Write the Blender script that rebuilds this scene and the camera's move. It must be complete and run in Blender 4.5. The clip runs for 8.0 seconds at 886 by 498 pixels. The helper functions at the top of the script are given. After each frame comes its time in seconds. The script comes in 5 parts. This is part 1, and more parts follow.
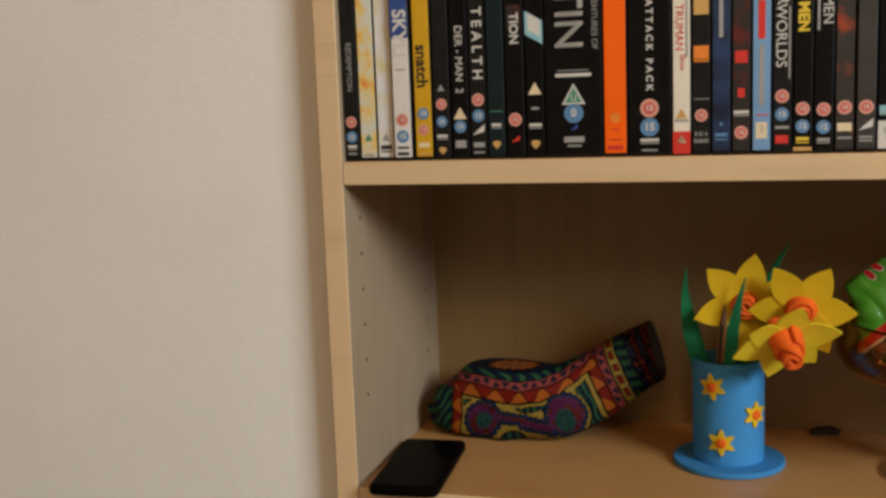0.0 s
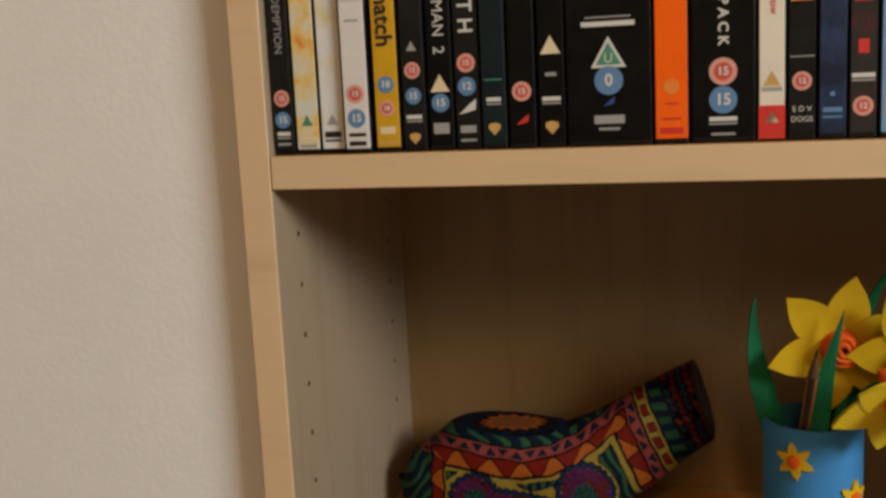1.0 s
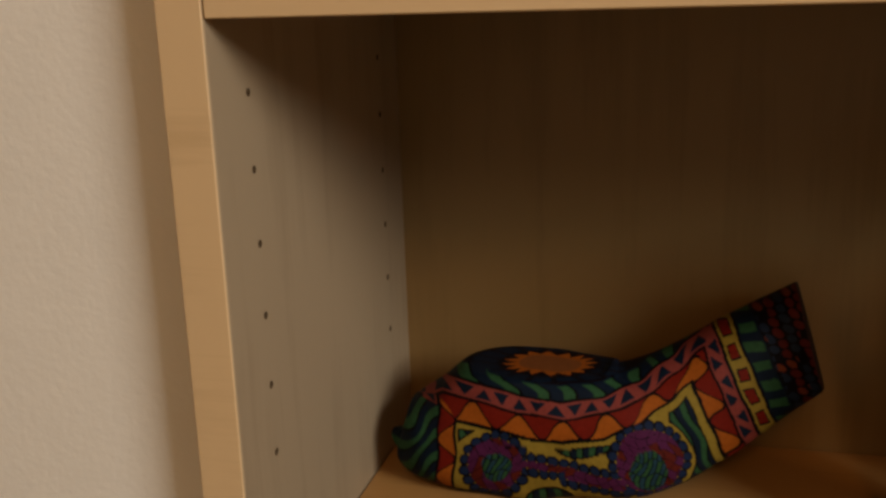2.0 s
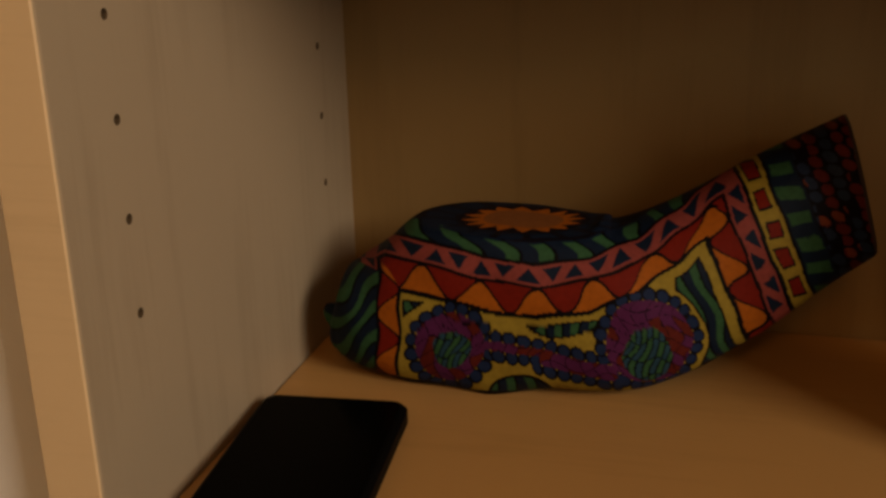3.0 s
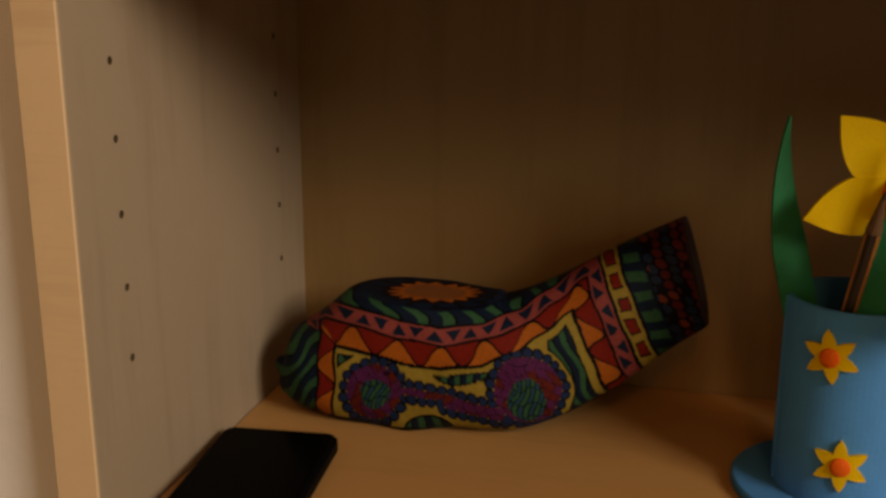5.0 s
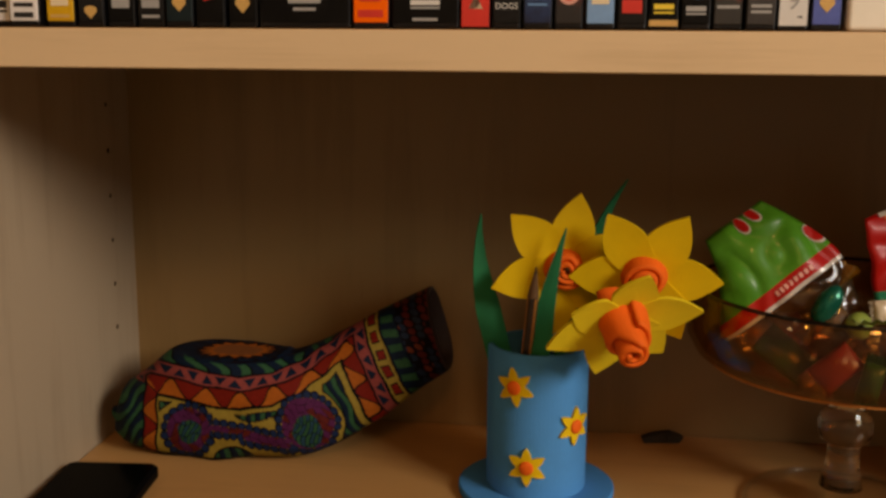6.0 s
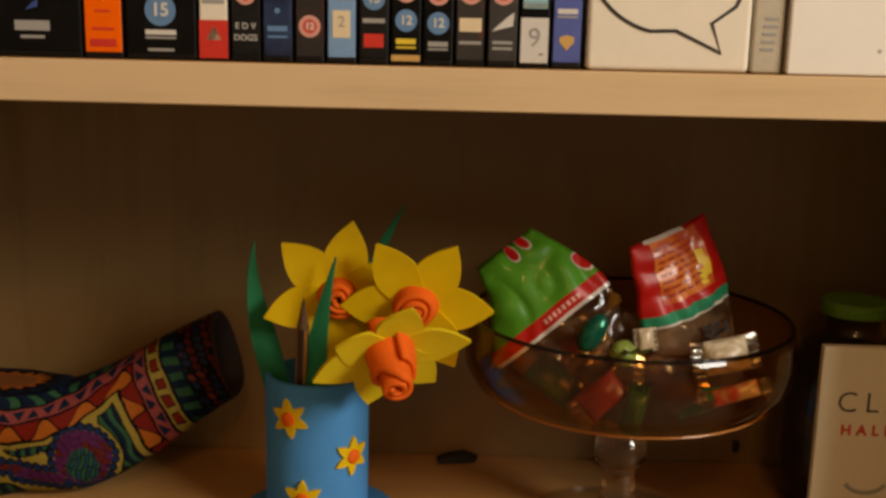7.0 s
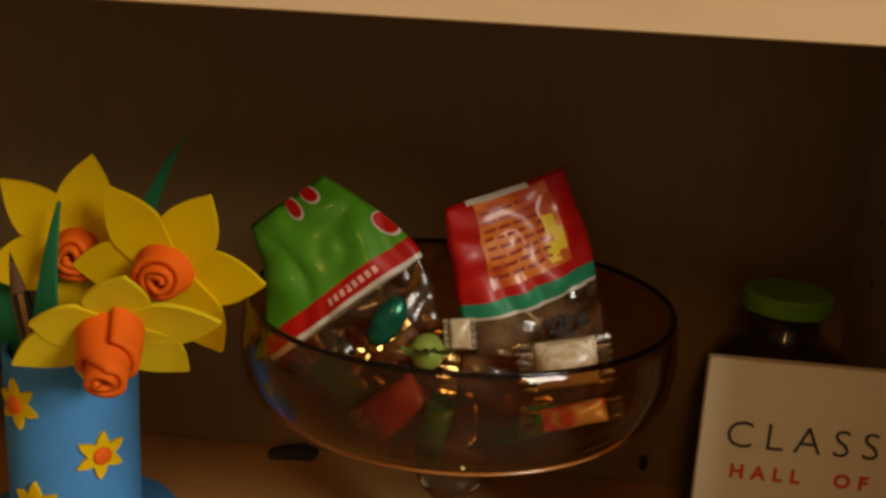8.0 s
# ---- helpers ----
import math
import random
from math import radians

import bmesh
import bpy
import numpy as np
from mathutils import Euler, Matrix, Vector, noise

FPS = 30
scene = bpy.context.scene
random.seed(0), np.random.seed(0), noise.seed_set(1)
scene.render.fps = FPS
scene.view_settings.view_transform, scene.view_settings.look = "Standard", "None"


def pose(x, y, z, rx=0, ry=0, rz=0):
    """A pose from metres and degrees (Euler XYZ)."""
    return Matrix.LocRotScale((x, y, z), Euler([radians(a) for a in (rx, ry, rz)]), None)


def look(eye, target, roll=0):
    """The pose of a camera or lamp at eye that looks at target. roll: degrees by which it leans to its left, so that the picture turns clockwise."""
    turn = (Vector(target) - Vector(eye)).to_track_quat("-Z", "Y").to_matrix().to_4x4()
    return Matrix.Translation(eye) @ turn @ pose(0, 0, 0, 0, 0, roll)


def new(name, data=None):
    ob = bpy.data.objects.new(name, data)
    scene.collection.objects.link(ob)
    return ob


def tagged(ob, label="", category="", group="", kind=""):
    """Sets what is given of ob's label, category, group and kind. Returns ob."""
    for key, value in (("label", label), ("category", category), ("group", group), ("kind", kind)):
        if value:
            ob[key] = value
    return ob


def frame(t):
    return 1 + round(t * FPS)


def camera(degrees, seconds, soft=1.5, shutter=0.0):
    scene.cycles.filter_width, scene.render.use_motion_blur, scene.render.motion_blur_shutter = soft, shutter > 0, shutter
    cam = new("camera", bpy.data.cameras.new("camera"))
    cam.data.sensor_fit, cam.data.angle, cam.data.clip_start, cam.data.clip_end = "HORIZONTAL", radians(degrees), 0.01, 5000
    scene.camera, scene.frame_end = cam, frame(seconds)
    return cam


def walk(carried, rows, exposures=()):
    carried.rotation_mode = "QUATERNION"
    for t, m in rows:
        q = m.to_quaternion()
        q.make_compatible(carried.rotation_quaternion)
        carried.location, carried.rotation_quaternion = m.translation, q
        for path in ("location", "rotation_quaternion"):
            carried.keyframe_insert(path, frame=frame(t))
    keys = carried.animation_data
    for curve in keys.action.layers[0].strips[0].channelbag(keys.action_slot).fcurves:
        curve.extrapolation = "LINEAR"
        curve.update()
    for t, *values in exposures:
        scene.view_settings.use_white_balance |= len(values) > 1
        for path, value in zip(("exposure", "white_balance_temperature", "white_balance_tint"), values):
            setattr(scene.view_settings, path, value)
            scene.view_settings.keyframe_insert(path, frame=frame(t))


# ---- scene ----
cam = camera(45.4, 8.0, soft=3.0)
PATH = [
    (0, (0.35, -0.822, 1.261), (-0.255, 1.063, 0.978), -2.1),
    (0.5, (0.285, -0.705, 1.26), (-0.218, 1.202, 0.928), -1.8),
    (1, (0.262, -0.565, 1.252), (-0.276, 1.334, 0.929), -2.8),
    (1.2, (0.243, -0.52, 1.246), (-0.272, 1.38, 0.894), -2.4),
    (2.3, (0.184, -0.318, 1.18), (-0.317, 1.537, 0.625), -1.9),
    (2.5, (0.184, -0.29, 1.161), (-0.308, 1.558, 0.578), -1.8),
    (3, (0.181, -0.252, 1.126), (-0.318, 1.581, 0.499), -1.5),
    (3.5, (0.177, -0.232, 1.103), (-0.333, 1.597, 0.474), -1.7),
    (4, (0.179, -0.233, 1.107), (-0.337, 1.593, 0.474), -1.7),
    (4.2, (0.182, -0.244, 1.115), (-0.351, 1.585, 0.505), -1.5),
    (5.3, (0.291, -0.41, 1.18), (-0.142, 1.491, 0.735), 0.7),
    (5.5, (0.326, -0.445, 1.188), (-0.089, 1.471, 0.79), 0.8),
    (6, (0.33, -0.503, 1.205), (0.077, 1.443, 0.82), 0.4),
    (6.5, (0.32, -0.539, 1.218), (0.19, 1.42, 0.834), 1.1),
    (7, (0.394, -0.481, 1.227), (0.356, 1.477, 0.821), 1.3),
    (7.2, (0.449, -0.442, 1.221), (0.327, 1.502, 0.765), 0.9),
    (7.5, (0.493, -0.409, 1.196), (0.301, 1.521, 0.706), 0.8),
    (7.7, (0.519, -0.384, 1.2), (0.242, 1.531, 0.695), 0.8),
    (7.9, (0.536, -0.344, 1.206), (0.296, 1.574, 0.692), 2.0),
    (8, (0.532, -0.32, 1.209), (0.327, 1.598, 0.679), 3.1),
]
walk(cam, [(t, look(eye, target, roll)) for t, eye, target, roll in PATH],
     [(0, -0.39, 6100, 7), (0.5, -0.48, 6150, 8), (1.0, -0.52, 6300, 9), (2.5, -0.85, 8100, 16), (3.0, -0.94, 8700, 19), (3.5, -0.97, 8600, 19), (4.2, -0.95, 8600, 19),
      (5.5, -0.64, 7700, 17), (6.5, -0.58, 7500, 16), (7.0, -0.58, 7500, 13), (7.5, -0.64, 7700, 15), (8.0, -0.78, 7600, 12)])

# ---- world, lights, exposure ----
S = 0.926            # top of the lower shelf board
U0, U1 = 1.1908, 1.2104   # upper shelf board, underside and top
BACK = 0.240         # front of the bookcase's back panel
RIGHT = 0.690        # inner face of the right side panel

world = bpy.data.worlds.new("sky")
scene.world = world
world.use_nodes = True
wn = world.node_tree
sky = wn.nodes.new("ShaderNodeTexSky")
sky.sky_type = "NISHITA"
sky.sun_disc = False
sky.sun_elevation = radians(30)
sky.sun_rotation = radians(60)
wn.links.new(sky.outputs[0], wn.nodes["Background"].inputs[0])
wn.nodes["Background"].inputs[1].default_value = 0.1


def area_lamp(name, eye, target, sx, sy, watts, colour):
    data = bpy.data.lights.new(name, "AREA")
    data.shape, data.size, data.size_y, data.energy, data.color = "RECTANGLE", sx, sy, watts, colour
    ob = new(name, data)
    ob.matrix_world = look(eye, target)
    return ob


# daylight through the window in the right wall, and a small warm ceiling bulb
area_lamp("window_light", (2.43, -1.49, 2.24), (0.05, 0.05, 1.12), 0.95, 0.80, 94, (0.95, 0.95, 0.90))
bulb = bpy.data.lights.new("ceiling_bulb", "POINT")
bulb.energy, bulb.color, bulb.shadow_soft_size = 21, (1.0, 0.48, 0.15), 0.12
new("ceiling_bulb", bulb).matrix_world = pose(0.45, -1.60, 2.22)
scene.view_settings.exposure = 0.0


# ---- materials ----
def mat(name, colour, rough=0.6, metal=0.0, vary=0.12, scale=40.0, bump=0.0, bump_scale=300.0, spec=0.5, stretch=(1, 1, 1), coat=0.0, by_object=0.0):
    """A painted, plastic or paper surface with uneven tone at two scales and fine relief."""
    m = bpy.data.materials.new(name)
    m.use_nodes = True
    n, l = m.node_tree.nodes, m.node_tree.links
    b = n["Principled BSDF"]
    b.inputs["Roughness"].default_value = rough
    b.inputs["Metallic"].default_value = metal
    b.inputs["Specular IOR Level"].default_value = spec
    b.inputs["Coat Weight"].default_value = coat
    tc = n.new("ShaderNodeTexCoord")
    mp = n.new("ShaderNodeMapping")
    mp.inputs["Scale"].default_value = stretch
    l.new(tc.outputs["Object"], mp.inputs[0])
    big, fine = n.new("ShaderNodeTexNoise"), n.new("ShaderNodeTexNoise")
    big.inputs["Scale"].default_value, big.inputs["Detail"].default_value = scale, 5
    fine.inputs["Scale"].default_value, fine.inputs["Detail"].default_value = scale * 9, 3
    l.new(mp.outputs[0], big.inputs["Vector"])
    l.new(mp.outputs[0], fine.inputs["Vector"])
    add = n.new("ShaderNodeMath")
    add.operation = "MULTIPLY_ADD"
    add.inputs[1].default_value = 0.4
    l.new(fine.outputs["Fac"], add.inputs[0])
    l.new(big.outputs["Fac"], add.inputs[2])
    ramp = n.new("ShaderNodeMapRange")
    ramp.inputs["From Min"].default_value, ramp.inputs["From Max"].default_value = 0.4, 1.0
    ramp.inputs["To Min"].default_value, ramp.inputs["To Max"].default_value = 1 - vary, 1 + vary
    l.new(add.outputs[0], ramp.inputs["Value"])
    mul = n.new("ShaderNodeVectorMath")
    mul.operation = "SCALE"
    mul.inputs[0].default_value = colour
    l.new(ramp.outputs[0], mul.inputs["Scale"])
    last = mul.outputs[0]
    if by_object:
        info = n.new("ShaderNodeObjectInfo")
        rr = n.new("ShaderNodeMapRange")
        rr.inputs["To Min"].default_value, rr.inputs["To Max"].default_value = 1 - by_object, 1 + by_object
        l.new(info.outputs["Random"], rr.inputs["Value"])
        m2 = n.new("ShaderNodeVectorMath")
        m2.operation = "SCALE"
        l.new(last, m2.inputs[0])
        l.new(rr.outputs[0], m2.inputs["Scale"])
        last = m2.outputs[0]
    l.new(last, b.inputs["Base Color"])
    rv = n.new("ShaderNodeMapRange")
    rv.inputs["To Min"].default_value, rv.inputs["To Max"].default_value = rough * 0.8, min(1, rough * 1.2)
    l.new(big.outputs["Fac"], rv.inputs["Value"])
    l.new(rv.outputs[0], b.inputs["Roughness"])
    if bump:
        bn = n.new("ShaderNodeTexNoise")
        bn.inputs["Scale"].default_value, bn.inputs["Detail"].default_value = bump_scale, 4
        l.new(mp.outputs[0], bn.inputs["Vector"])
        bp = n.new("ShaderNodeBump")
        bp.inputs["Strength"].default_value, bp.inputs["Distance"].default_value = bump, 0.001
        l.new(bn.outputs["Fac"], bp.inputs["Height"])
        l.new(bp.outputs[0], b.inputs["Normal"])
    return m


def two_tone(name, c1, c2, scale, rough=0.5, lo=0.42, hi=0.58, stretch=(1, 1, 1), c3=None):
    """A printed surface with soft blots of two or three colours."""
    m = bpy.data.materials.new(name)
    m.use_nodes = True
    n, l = m.node_tree.nodes, m.node_tree.links
    b = n["Principled BSDF"]
    b.inputs["Roughness"].default_value = rough
    tc, mp, nz, cr = n.new("ShaderNodeTexCoord"), n.new("ShaderNodeMapping"), n.new("ShaderNodeTexNoise"), n.new("ShaderNodeValToRGB")
    mp.inputs["Scale"].default_value = stretch
    nz.inputs["Scale"].default_value, nz.inputs["Detail"].default_value = scale, 4
    l.new(tc.outputs["Object"], mp.inputs[0])
    l.new(mp.outputs[0], nz.inputs["Vector"])
    l.new(nz.outputs["Fac"], cr.inputs["Fac"])
    cr.color_ramp.elements[0].position, cr.color_ramp.elements[0].color = lo, (*c1, 1)
    cr.color_ramp.elements[1].position, cr.color_ramp.elements[1].color = hi, (*c2, 1)
    if c3:
        e = cr.color_ramp.elements.new(min(0.98, hi + 0.1))
        e.color = (*c3, 1)
    l.new(cr.outputs[0], b.inputs["Base Color"])
    return m


def wood_foil(name, c1, c2, along):
    """Pale birch foil: fine grain along one axis, faint wide clouds."""
    m = bpy.data.materials.new(name)
    m.use_nodes = True
    n, l = m.node_tree.nodes, m.node_tree.links
    b = n["Principled BSDF"]
    tc, mp = n.new("ShaderNodeTexCoord"), n.new("ShaderNodeMapping")
    st = [28.0, 28.0, 28.0]
    st[along] = 1.6
    mp.inputs["Scale"].default_value = st
    l.new(tc.outputs["Object"], mp.inputs[0])
    g1, g2, cloud = n.new("ShaderNodeTexNoise"), n.new("ShaderNodeTexNoise"), n.new("ShaderNodeTexNoise")
    g1.inputs["Scale"].default_value, g1.inputs["Detail"].default_value, g1.inputs["Distortion"].default_value = 1.6, 6, 0.6
    g2.inputs["Scale"].default_value, g2.inputs["Detail"].default_value = 14.0, 4
    cloud.inputs["Scale"].default_value, cloud.inputs["Detail"].default_value = 9.0, 3
    l.new(mp.outputs[0], g1.inputs["Vector"])
    l.new(mp.outputs[0], g2.inputs["Vector"])
    l.new(tc.outputs["Object"], cloud.inputs["Vector"])
    a1, a2 = n.new("ShaderNodeMath"), n.new("ShaderNodeMath")
    a1.operation = a2.operation = "MULTIPLY_ADD"
    a1.inputs[1].default_value = 0.35
    l.new(g2.outputs["Fac"], a1.inputs[0])
    l.new(g1.outputs["Fac"], a1.inputs[2])
    a2.inputs[1].default_value = 0.6
    l.new(cloud.outputs["Fac"], a2.inputs[0])
    l.new(a1.outputs[0], a2.inputs[2])
    cr = n.new("ShaderNodeValToRGB")
    cr.color_ramp.elements[0].position, cr.color_ramp.elements[0].color = 0.55, (*c1, 1)
    cr.color_ramp.elements[1].position, cr.color_ramp.elements[1].color = 1.25 / 1.3, (*c2, 1)
    l.new(a2.outputs[0], cr.inputs["Fac"])
    l.new(cr.outputs[0], b.inputs["Base Color"])
    b.inputs["Roughness"].default_value = 0.42
    bp = n.new("ShaderNodeBump")
    bp.inputs["Strength"].default_value, bp.inputs["Distance"].default_value = 0.25, 0.0004
    l.new(a1.outputs[0], bp.inputs["Height"])
    l.new(bp.outputs[0], b.inputs["Normal"])
    return m


def clear(name, tint, gloss_rough=0.04, ior=1.45, clouds=0.0, cloud_colour=(0.6, 0.6, 0.6)):
    """Thin glass or film: see-through with a Fresnel gloss, and (for film) cloudy creases."""
    m = bpy.data.materials.new(name)
    m.use_nodes = True
    n, l = m.node_tree.nodes, m.node_tree.links
    n.remove(n["Principled BSDF"])
    tr, gl, fr, mx = n.new("ShaderNodeBsdfTransparent"), n.new("ShaderNodeBsdfGlossy"), n.new("ShaderNodeLayerWeight"), n.new("ShaderNodeMixShader")
    pw, ma = n.new("ShaderNodeMath"), n.new("ShaderNodeMath")
    pw.operation, ma.operation = "POWER", "MULTIPLY_ADD"
    pw.inputs[1].default_value, ma.inputs[1].default_value, ma.inputs[2].default_value = 4.0, 0.55, 0.09 * (ior - 1)
    tr.inputs[0].default_value = (*tint, 1)
    gl.inputs["Roughness"].default_value = gloss_rough
    fr.inputs["Blend"].default_value = 0.5
    l.new(fr.outputs["Facing"], pw.inputs[0])
    l.new(pw.outputs[0], ma.inputs[0])
    l.new(ma.outputs[0], mx.inputs[0])
    l.new(tr.outputs[0], mx.inputs[1])
    l.new(gl.outputs[0], mx.inputs[2])
    out = mx.outputs[0]
    if clouds:
        df, m2, nz, mr, tc = n.new("ShaderNodeBsdfDiffuse"), n.new("ShaderNodeMixShader"), n.new("ShaderNodeTexNoise"), n.new("ShaderNodeMapRange"), n.new("ShaderNodeTexCoord")
        df.inputs[0].default_value = (*cloud_colour, 1)
        nz.inputs["Scale"].default_value, nz.inputs["Detail"].default_value = 70, 4
        l.new(tc.outputs["Object"], nz.inputs["Vector"])
        mr.inputs["From Min"].default_value, mr.inputs["From Max"].default_value, mr.inputs["To Max"].default_value = 0.4, 0.75, clouds
        l.new(nz.outputs["Fac"], mr.inputs["Value"])
        l.new(mr.outputs[0], m2.inputs[0])
        l.new(out, m2.inputs[1])
        l.new(df.outputs[0], m2.inputs[2])
        out = m2.outputs[0]
    l.new(out, n["Material Output"].inputs["Surface"])
    return m


def solid_glass(name, tint):
    m = bpy.data.materials.new(name)
    m.use_nodes = True
    b = m.node_tree.nodes["Principled BSDF"]
    b.inputs["Base Color"].default_value = (*tint, 1)
    b.inputs["Transmission Weight"].default_value = 1
    b.inputs["Roughness"].default_value = 0.03
    b.inputs["IOR"].default_value = 1.5
    return m


M_WALL = mat("wall_paint", (0.77, 0.755, 0.725), 0.85, vary=0.04, scale=6, bump=0.25, bump_scale=260)
# Unseen walls, ceiling and carpet: tones chosen for the light they bounce in.
M_WALL2 = mat("beige_wall_paint", (0.40, 0.36, 0.29), 0.9, vary=0.06, scale=6, bump=0.2)
M_CEIL = mat("ceiling_paint", (0.45, 0.38, 0.30), 0.9, vary=0.03, scale=4, bump=0.15)
M_FLOOR = mat("carpet", (0.36, 0.29, 0.20), 0.95, vary=0.2, scale=20, bump=0.6, bump_scale=700)
# One birch foil: grey daylight, warm shade and lit edges are put into the tones.
M_WOOD_V = wood_foil("birch_foil_upright_daylit", (0.255, 0.190, 0.125), (0.345, 0.265, 0.180), 2)
M_WOOD_H = wood_foil("birch_foil_shelf_shaded", (0.325, 0.170, 0.054), (0.43, 0.232, 0.082), 0)
M_EDGE = wood_foil("birch_edge_band_lit", (0.50, 0.345, 0.19), (0.64, 0.46, 0.27), 0)
# Same foil again; the shade inside the bookcase is put into this darker colour.
M_BACK = wood_foil("birch_back_board_shaded", (0.165, 0.098, 0.034), (0.213, 0.130, 0.049), 2)
M_CASE = mat("black_case_plastic", (0.004, 0.004, 0.005), 0.3, vary=0.2, bump=0.1, spec=0.4)
M_WHITE = mat("white_print", (0.60, 0.58, 0.54), 0.5, vary=0.05)
M_GREYP = mat("grey_print", (0.31, 0.305, 0.29), 0.5, vary=0.1)
M_PINK = mat("pink_print", (0.64, 0.31, 0.25), 0.5, vary=0.05)
M_RED = mat("red_print", (0.58, 0.03, 0.02), 0.45, vary=0.12)
M_BADGE = mat("badge_red_print", (0.55, 0.075, 0.05), 0.5, vary=0.1)
M_BLUE = mat("blue_print", (0.10, 0.22, 0.40), 0.5, vary=0.08)
M_CREAM = mat("cream_print", (0.70, 0.58, 0.38), 0.5, vary=0.08)
M_GOLD = mat("gold_print", (0.55, 0.33, 0.10), 0.5, vary=0.15)
M_GREENP = mat("green_print", (0.06, 0.24, 0.15), 0.5, vary=0.1)
M_BLACKP = mat("black_print", (0.012, 0.012, 0.012), 0.5, vary=0.2)
M_ORANGEP = mat("orange_print", (0.75, 0.22, 0.03), 0.45, vary=0.1)
M_TEALP = mat("teal_print", (0.25, 0.48, 0.55), 0.45, vary=0.1)
M_YELLOWP = mat("yellow_print", (0.72, 0.52, 0.04), 0.5, vary=0.1)
M_NAVYP = mat("navy_print", (0.03, 0.07, 0.25), 0.4, vary=0.2)


# ---- mesh helpers ----
def finish(bm, name, material, smooth=False):
    me = bpy.data.meshes.new(name)
    bm.normal_update()
    bm.to_mesh(me)
    bm.free()
    me.materials.append(material)
    if smooth:
        me.shade_smooth()
    return me


def part(name, bm, material, parent, label="", smooth=False, at=None):
    """Links a bmesh as one mesh object under a thing or a part."""
    ob = new(name, finish(bm, name, material, smooth))
    ob.parent = parent
    if at is not None:
        ob.matrix_local = at
    return tagged(ob, label=label)


def thing(name, label, category, m=None, group="", kind=""):
    ob = new(name)
    ob.empty_display_size = 0.02
    if m is not None:
        ob.matrix_world = m
    return tagged(ob, label, category, group, kind)


def box(x0, x1, y0, y1, z0, z1, bevel=0.0, segments=2):
    bm = bmesh.new()
    bmesh.ops.create_cube(bm, size=1, matrix=Matrix.Translation(((x0 + x1) / 2, (y0 + y1) / 2, (z0 + z1) / 2)) @ Matrix.Diagonal((x1 - x0, y1 - y0, z1 - z0, 1)))
    if bevel:
        bmesh.ops.bevel(bm, geom=bm.edges[:], offset=bevel, segments=segments, affect="EDGES", profile=0.5)
    return bm


def lathe(profile, steps=64):
    """A turned body about z from (radius, z) pairs."""
    bm = bmesh.new()
    rings = []
    for r, z in profile:
        if r < 1e-6:
            rings.append([bm.verts.new((0, 0, z))])
        else:
            rings.append([bm.verts.new((r * math.cos(a), r * math.sin(a), z)) for a in (2 * math.pi * k / steps for k in range(steps))])
    for a, b in zip(rings, rings[1:]):
        for k in range(steps):
            j = (k + 1) % steps
            q = [a[k % len(a)], a[j % len(a)], b[j % len(b)], b[k % len(b)]]
            q = list(dict.fromkeys(q))
            if len(q) > 2:
                bm.faces.new(q)
    bmesh.ops.recalc_face_normals(bm, faces=bm.faces[:])
    return bm


def prism(outline, y0, y1):
    """A flat shape in the x-z plane, given as (x, z) pairs, with thickness from y0 to y1."""
    bm = bmesh.new()
    a = [bm.verts.new((x, y0, z)) for x, z in outline]
    b = [bm.verts.new((x, y1, z)) for x, z in outline]
    bm.faces.new(a)
    bm.faces.new(b[::-1])
    for k in range(len(a)):
        j = (k + 1) % len(a)
        bm.faces.new((a[k], b[k], b[j], a[j]))
    bmesh.ops.recalc_face_normals(bm, faces=bm.faces[:])
    return bm


def disc_outline(x, z, r, n=24):
    return [(x + r * math.cos(2 * math.pi * k / n), z + r * math.sin(2 * math.pi * k / n)) for k in range(n)]


TEXTS = {}


def text_mesh(words, size, bold=0.0, spacing=1.0):
    key = (words, size, bold, spacing)
    if key not in TEXTS:
        cu = bpy.data.curves.new("words", "FONT")
        cu.body, cu.size, cu.align_x, cu.align_y = words, size, "CENTER", "CENTER"
        cu.extrude, cu.offset, cu.space_character = 0.00012, bold, spacing
        cu.resolution_u = 3
        ob = bpy.data.objects.new("words", cu)
        scene.collection.objects.link(ob)
        dg = bpy.context.evaluated_depsgraph_get()
        TEXTS[key] = bpy.data.meshes.new_from_object(ob.evaluated_get(dg))
        bpy.data.objects.remove(ob)
        bpy.data.curves.remove(cu)
    return TEXTS[key].copy()


def lettering(words, size, material, parent, m, bold=0.0, spacing=1.0, name="lettering"):
    me = text_mesh(words, size, bold, spacing)
    me.materials.clear()
    me.materials.append(material)
    ob = new(name, me)
    ob.parent = parent
    ob.matrix_local = m
    return ob


FLAT = Matrix(((1, 0, 0, 0), (0, 0, -1, 0), (0, 1, 0, 0), (0, 0, 0, 1)))     # reads left to right, faces -y
DOWN = Matrix(((0, 1, 0, 0), (0, 0, -1, 0), (-1, 0, 0, 0), (0, 0, 0, 1)))    # reads top to bottom, faces -y

# ---- the room ----
WX0, WX1, WY0, WY1, WH = -1.9, 2.4, -2.60, 0.256, 2.75


def structure(name, bm, material, label, category):
    ob = new(name, finish(bm, name, material))
    return tagged(ob, label, category, kind="structure")


